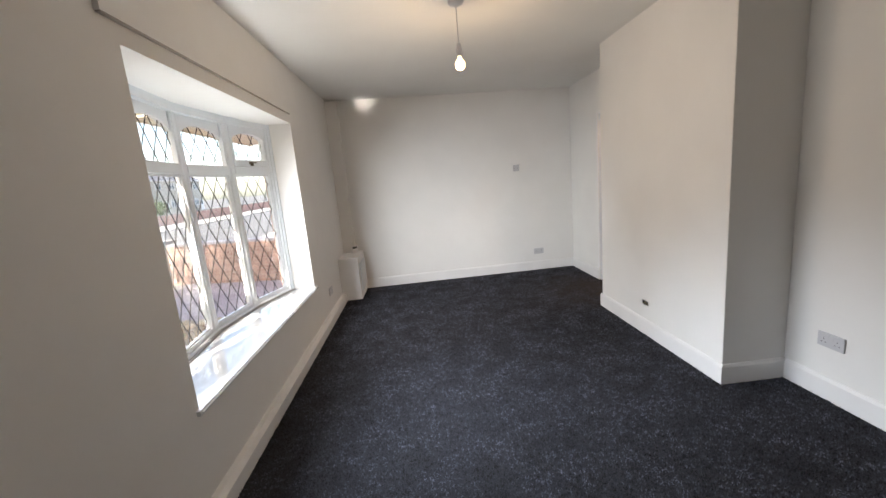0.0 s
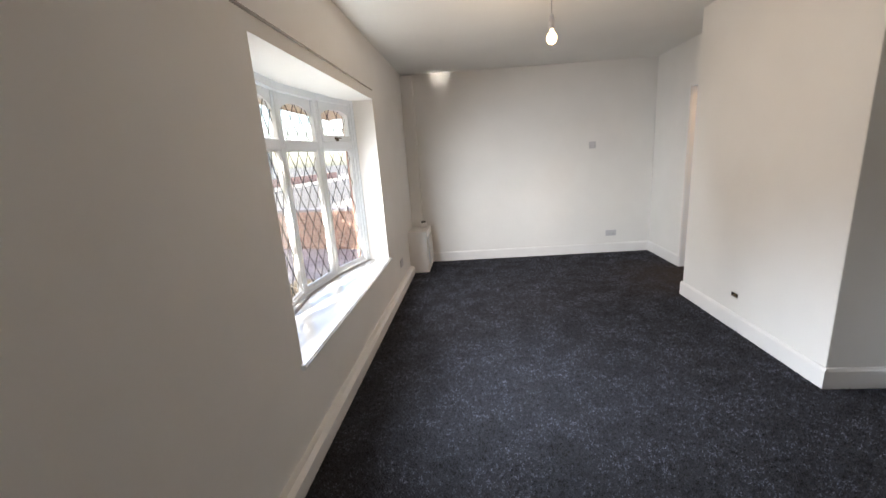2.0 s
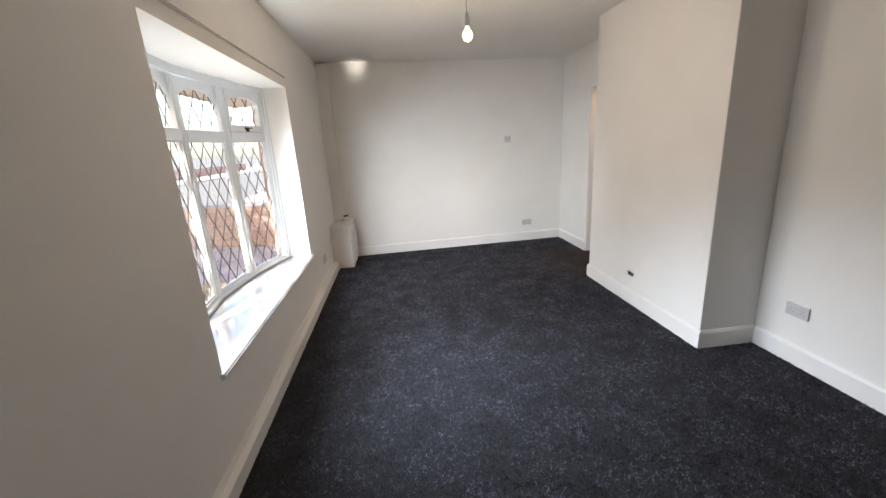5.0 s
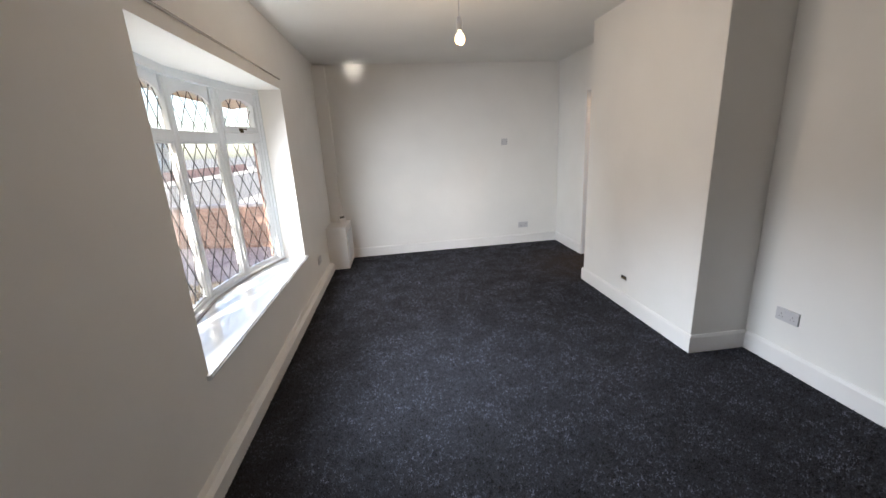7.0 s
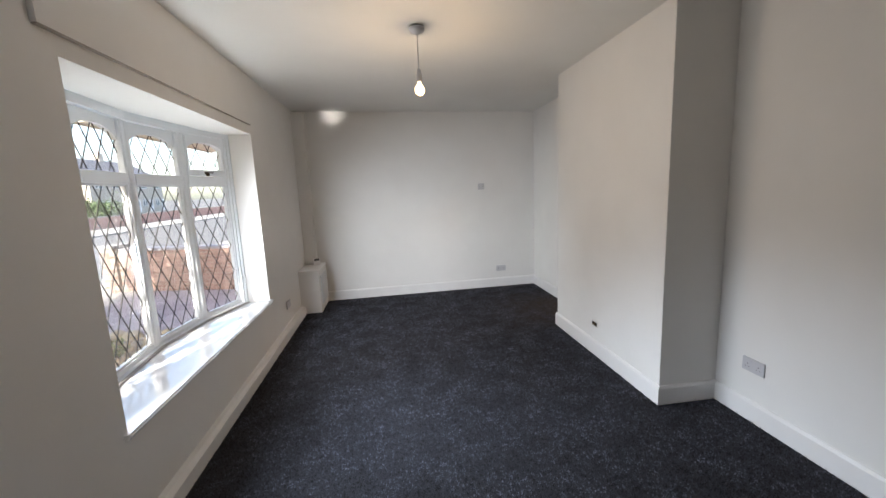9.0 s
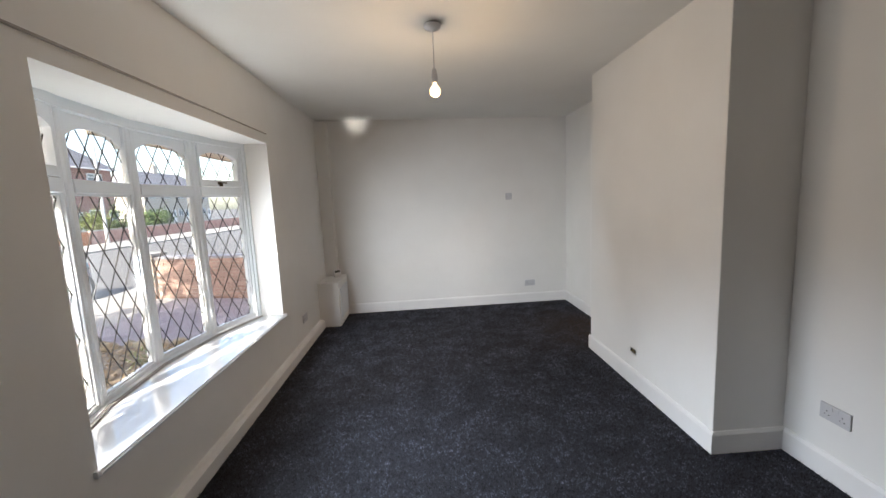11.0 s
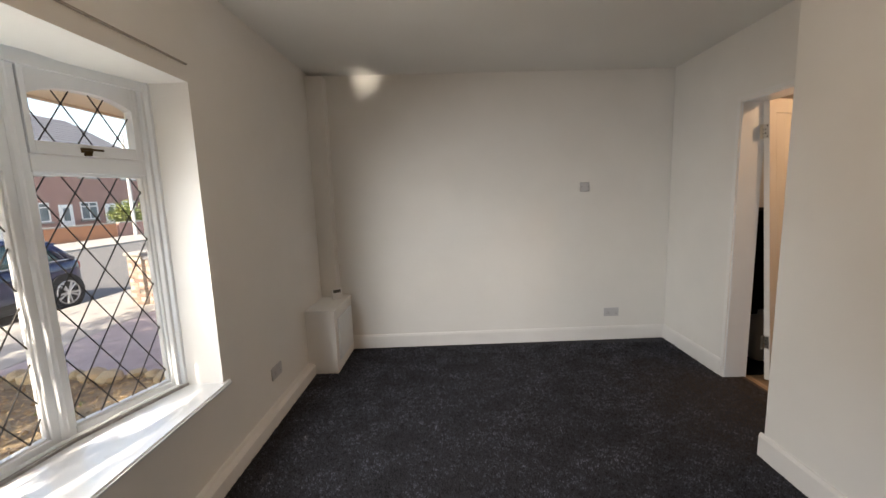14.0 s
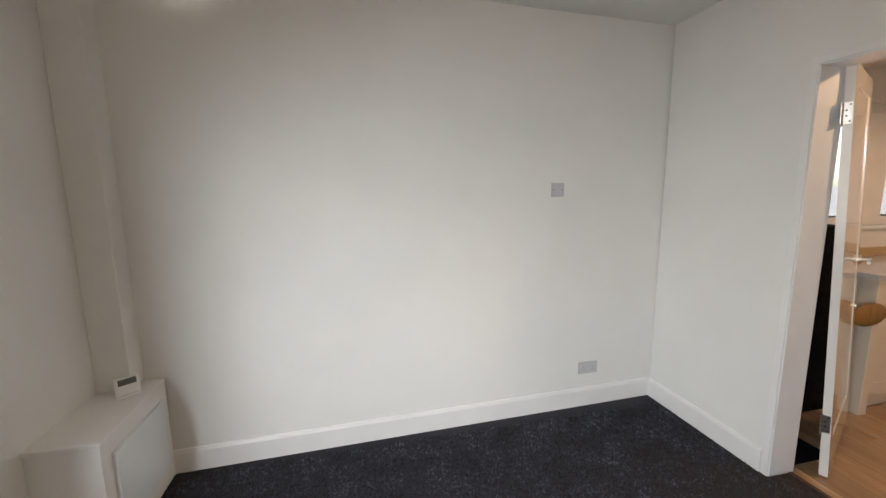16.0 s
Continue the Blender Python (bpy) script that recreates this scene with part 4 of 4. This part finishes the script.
    part("rear_spoiler", box((-1.52, -h * 0.62, 1.285), (-1.24, h * 0.62, 1.32), 0.014), CARBLUE, ob)
    for s in (-1, 1):
        for x in (-0.95, -0.1):
            part("pillar", cyl((x - 0.05, s * h * 0.925, 0.96), (x, s * h * 0.775, 1.40), 0.035, seg=8), CARBLUE, ob)
        part("rear_pillar", add_cyl(cyl((-1.60, s * h * 0.86, 0.95), (-1.22, s * h * 0.74, 1.34), 0.075, 0.05, 10), (-1.40, s * h * 0.89, 0.95), (-1.16, s * h * 0.755, 1.35), 0.06, 0.04, 10), CARBLUE, ob, smooth=True)
        part("window_trim", cyl((-1.45, s * h * 0.955, 0.985), (1.0, s * h * 0.945, 0.955), 0.010, seg=8), ALLOY, ob, "bright metal trim strip")
        # black band paints the dark reflection of shaded ground on the lower body
        part("lower_dark_band", box((-1.62, s * (h - 0.02) - 0.03, 0.19), (1.7, s * (h - 0.02) + 0.024, 0.36), 0.02), RUBBER, ob, "black band for the dark ground mirrored low on the side")
        for x, z in ((-0.62, 0.84), (0.34, 0.82)):
            part("door_handle", box((x - 0.11, s * h - 0.01, z), (x + 0.11, s * h + 0.03, z + 0.03), 0.008), CARBLUE, ob)
        part("tail_lamp", box((-1.78, s * 0.62 - 0.14, 0.74), (-1.60, s * 0.62 + 0.14, 0.90), 0.03), REDLAMP, ob)
        part("mirror", box((0.72, s * (h + 0.09) - 0.09, 0.93), (0.84, s * (h + 0.09) + 0.09, 1.06), 0.03), CARBLUE, ob)
        part("sill", box((-0.95, s * (h - 0.03) - 0.03, 0.17), (0.95, s * (h - 0.03) + 0.045, 0.30), 0.015), RUBBER, ob)
        part("roof_rail", cyl((-1.05, s * 0.58, 1.475), (0.1, s * 0.58, 1.495), 0.018, seg=8), ALLOY, ob)
        for x in (-1.28, 1.28):
            arch = cyl((x, s * (h - 0.2), 0.33), (x, s * (h + 0.012), 0.33), 0.375, seg=28)
            part("wheel_arch", arch, RUBBER, ob)
            wheel = part("tyre", cyl((x, s * (h - 0.19), 0.325), (x, s * (h + 0.02), 0.325), 0.325, seg=32), RUBBER, ob)
            bm = bmesh.new()
            y = s * (h + 0.026)
            for k in range(10):
                a = 2 * math.pi * k / 10 + (0.12 if k % 2 else -0.12)
                add_cyl(bm, (x, y, 0.325), (x + 0.225 * math.cos(a), y, 0.325 + 0.225 * math.sin(a)), 0.018, 0.022, 6)
            for k in range(32):
                a, b = 2 * math.pi * k / 32, 2 * math.pi * (k + 1) / 32
                add_cyl(bm, (x + 0.232 * math.cos(a), y, 0.325 + 0.232 * math.sin(a)), (x + 0.232 * math.cos(b), y, 0.325 + 0.232 * math.sin(b)), 0.014, seg=6)
            add_cyl(bm, (x, y - s * 0.02, 0.325), (x, y + s * 0.012, 0.325), 0.05, seg=12)
            part("rim", bm, ALLOY, wheel, "silver multi-spoke alloy rim")
    return ob


car((-8.52, 7.97, GZ - 0.09), -90)


# ---- houses across the road ----
def house(x, y0, y1, rz_label, eaves=5.6, ridge=8.8, material=BRICK):
    ob = thing("terraced_house", rz_label, "house", (x, (y0 + y1) / 2, GZ))
    w, d = (y1 - y0) / 2, 8.0
    wins = []
    n = max(2, int((y1 - y0) / 3.4))
    for k in range(n):
        c = -w + (k + 0.5) * 2 * w / n
        wins += [(c - 0.75, c + 0.75, 4.1, 5.25), (c - 1.0, c + 0.35, 1.1, 2.35)]
    part("wall", boxes(((-d, -w, 0), (0, w, eaves))), material, ob)
    for a, b, lo, hi in wins:
        wd = part("window", boxes(((-0.02, a, lo), (0.05, a + 0.08, hi)), ((-0.02, b - 0.08, lo), (0.05, b, hi)), ((-0.02, a, lo), (0.05, b, lo + 0.08)), ((-0.02, a, hi - 0.08), (0.05, b, hi)), ((-0.02, (a + b) / 2 - 0.04, lo), (0.05, (a + b) / 2 + 0.04, hi)), ((-0.02, a, lo + 0.72 * (hi - lo)), (0.05, b, lo + 0.78 * (hi - lo)))), UPVC, ob, "white framed window")
        part("pane", box((0.004, a + 0.04, lo + 0.04), (0.02, b - 0.04, hi - 0.04)), FARGLASS, wd)
        part("sill", box((0.0, a - 0.1, lo - 0.1), (0.1, b + 0.1, lo)), CONCRETE, wd)
    for k in range(n):
        c = -w + (k + 0.5) * 2 * w / n + 0.95
        dr = part("door", boxes(((-0.02, c, 0.1), (0.06, c + 0.95, 2.2)), bevel=0.01), UPVC, ob, "white front door")
        part("pane", box((0.058, c + 0.25, 1.1), (0.066, c + 0.7, 1.95)), FARGLASS, dr)
    bm = bmesh.new()
    o = 0.4
    base = [bm.verts.new(p) for p in ((o, -w - o, eaves), (o, w + o, eaves), (-d - o, w + o, eaves), (-d - o, -w - o, eaves))]
    top = [bm.verts.new((-d / 2, -w + 2.2, ridge)), bm.verts.new((-d / 2, w - 2.2, ridge))]
    bm.faces.new((base[0], base[1], top[1], top[0]))
    bm.faces.new((base[1], base[2], top[1]))
    bm.faces.new((base[2], base[3], top[0], top[1]))
    bm.faces.new((base[3], base[0], top[0]))
    bm.faces.new(base[::-1])
    roof = part("roof", bm, SLATE, ob, "grey tiled hipped roof")
    courses = 16
    for k in range(courses):
        f = (k + 0.02) / courses
        xa, za = o - f * (o + d / 2), eaves + f * (ridge - eaves)
        half = (w + o) * (1 - f) + (w - 2.2) * f
        part("tile_course", box((xa - 0.30, -half, za + 0.0), (xa + 0.03, half, za + 0.055)), SLATE, roof)
    part("gutter", cyl((o + 0.04, -w - o, eaves - 0.03), (o + 0.04, w + o, eaves - 0.03), 0.06, seg=8), UPVC, ob)
    ch = part("chimney", box((-d / 2 - 0.4, -0.5, ridge - 0.6), (-d / 2 + 0.4, 0.5, ridge + 1.1)), material, ob)
    for yy in (-0.25, 0.25):
        part("chimney_pot", cyl((-d / 2, yy, ridge + 1.1), (-d / 2, yy, ridge + 1.5), 0.13, 0.10, 12), ORANGE, ch)
    return ob


house(-26.0, -8.0, 9.0, "red brick semi-detached houses with grey tiled roof")
house(-26.0, 10.5, 35.0, "red brick house pair with white windows and grey roof")
house(-42.0, 62.0, 80.0, "pale rendered houses further along the street", material=RENDERED)
for y0, y1 in ((-5, 10), (10.2, 26.5), (26.7, 60)):
    ob = thing("boundary_wall", "low orange brick garden wall across the road", "wall", (-21.7, 0, GZ), group="garden walls opposite")
    part("wall", box((-0.11, y0, 0), (0.11, y1, 0.85)), ORANGE if y1 < 50 else BRICK, ob)
    part("coping", box((-0.15, y0, 0.85), (0.15, y1, 0.92), 0.01), CONCRETE, ob)
slab("garden_far", box((-26, -60, GZ - 0.12), (-21.6, 90, GZ + 0.01)), CONCRETE, "paved front gardens across the road", "paving")

# ---- neighbour's brick wall, brick by brick ----
gw = thing("garden_wall", "weathered pinkish brick garden wall beside the drive", "wall", (-5.75, 9.0, GZ), -12)
WLEN, ROWS_N = 4.3, 12
part("core", box((0.01, 0.01, 0), (WLEN - 0.01, 0.205, ROWS_N * 0.075)), MORTAR, gw)
part("pier_core", box((-0.34, -0.06, 0), (0.0, 0.28, ROWS_N * 0.075 + 0.075)), MORTAR, gw)
part("coping", box((-0.0, -0.03, ROWS_N * 0.075), (WLEN, 0.245, ROWS_N * 0.075 + 0.06), 0.012), SLATE, gw, "dark grey coping")
part("pier_cap", box((-0.38, -0.10, ROWS_N * 0.075 + 0.075), (0.04, 0.32, ROWS_N * 0.075 + 0.14), 0.012), CONCRETE, gw)
bm = box((-0.1075, -0.0, -0.0325), (0.1075, 0.012, 0.0325), 0.003)
brick_me = bpy.data.meshes.new("brick")
bm.to_mesh(brick_me)
bm.free()
brick_me.materials.append(PINK)
for r in range(ROWS_N):
    for k in range(19):
        x = 0.11 + k * 0.225 + (0.1125 if r % 2 else 0)
        if x > WLEN - 0.1:
            continue
        b = new("brick", brick_me)
        b.parent = gw
        b.location = (x, -0.002, 0.0375 + r * 0.075)
    b = new("brick", brick_me)
    b.parent = gw
    b.matrix_basis = pose(-0.228 if r % 2 else -0.112, -0.07, 0.0375 + r * 0.075)

# ---- oak planks of the kitchen floor ----
bm = box((-0.095, -0.598, -0.006), (0.0938, 0.598, 0.006), 0.0015)
plank_me = bpy.data.meshes.new("plank")
bm.to_mesh(plank_me)
bm.free()
plank_me.materials.append(OAK)
for k in range(16):
    for j in range(4):
        x, y = XR + 0.035 + 0.096 + k * 0.19, KY0 + 0.3 + j * 1.2 + (k * 0.43) % 1.2
        if x < KX1 - 0.1 and y < KY1 - 0.1:
            pk = new("plank", plank_me)
            pk.parent = floor_k
            pk.location = (x, y - 0.3, -0.012)
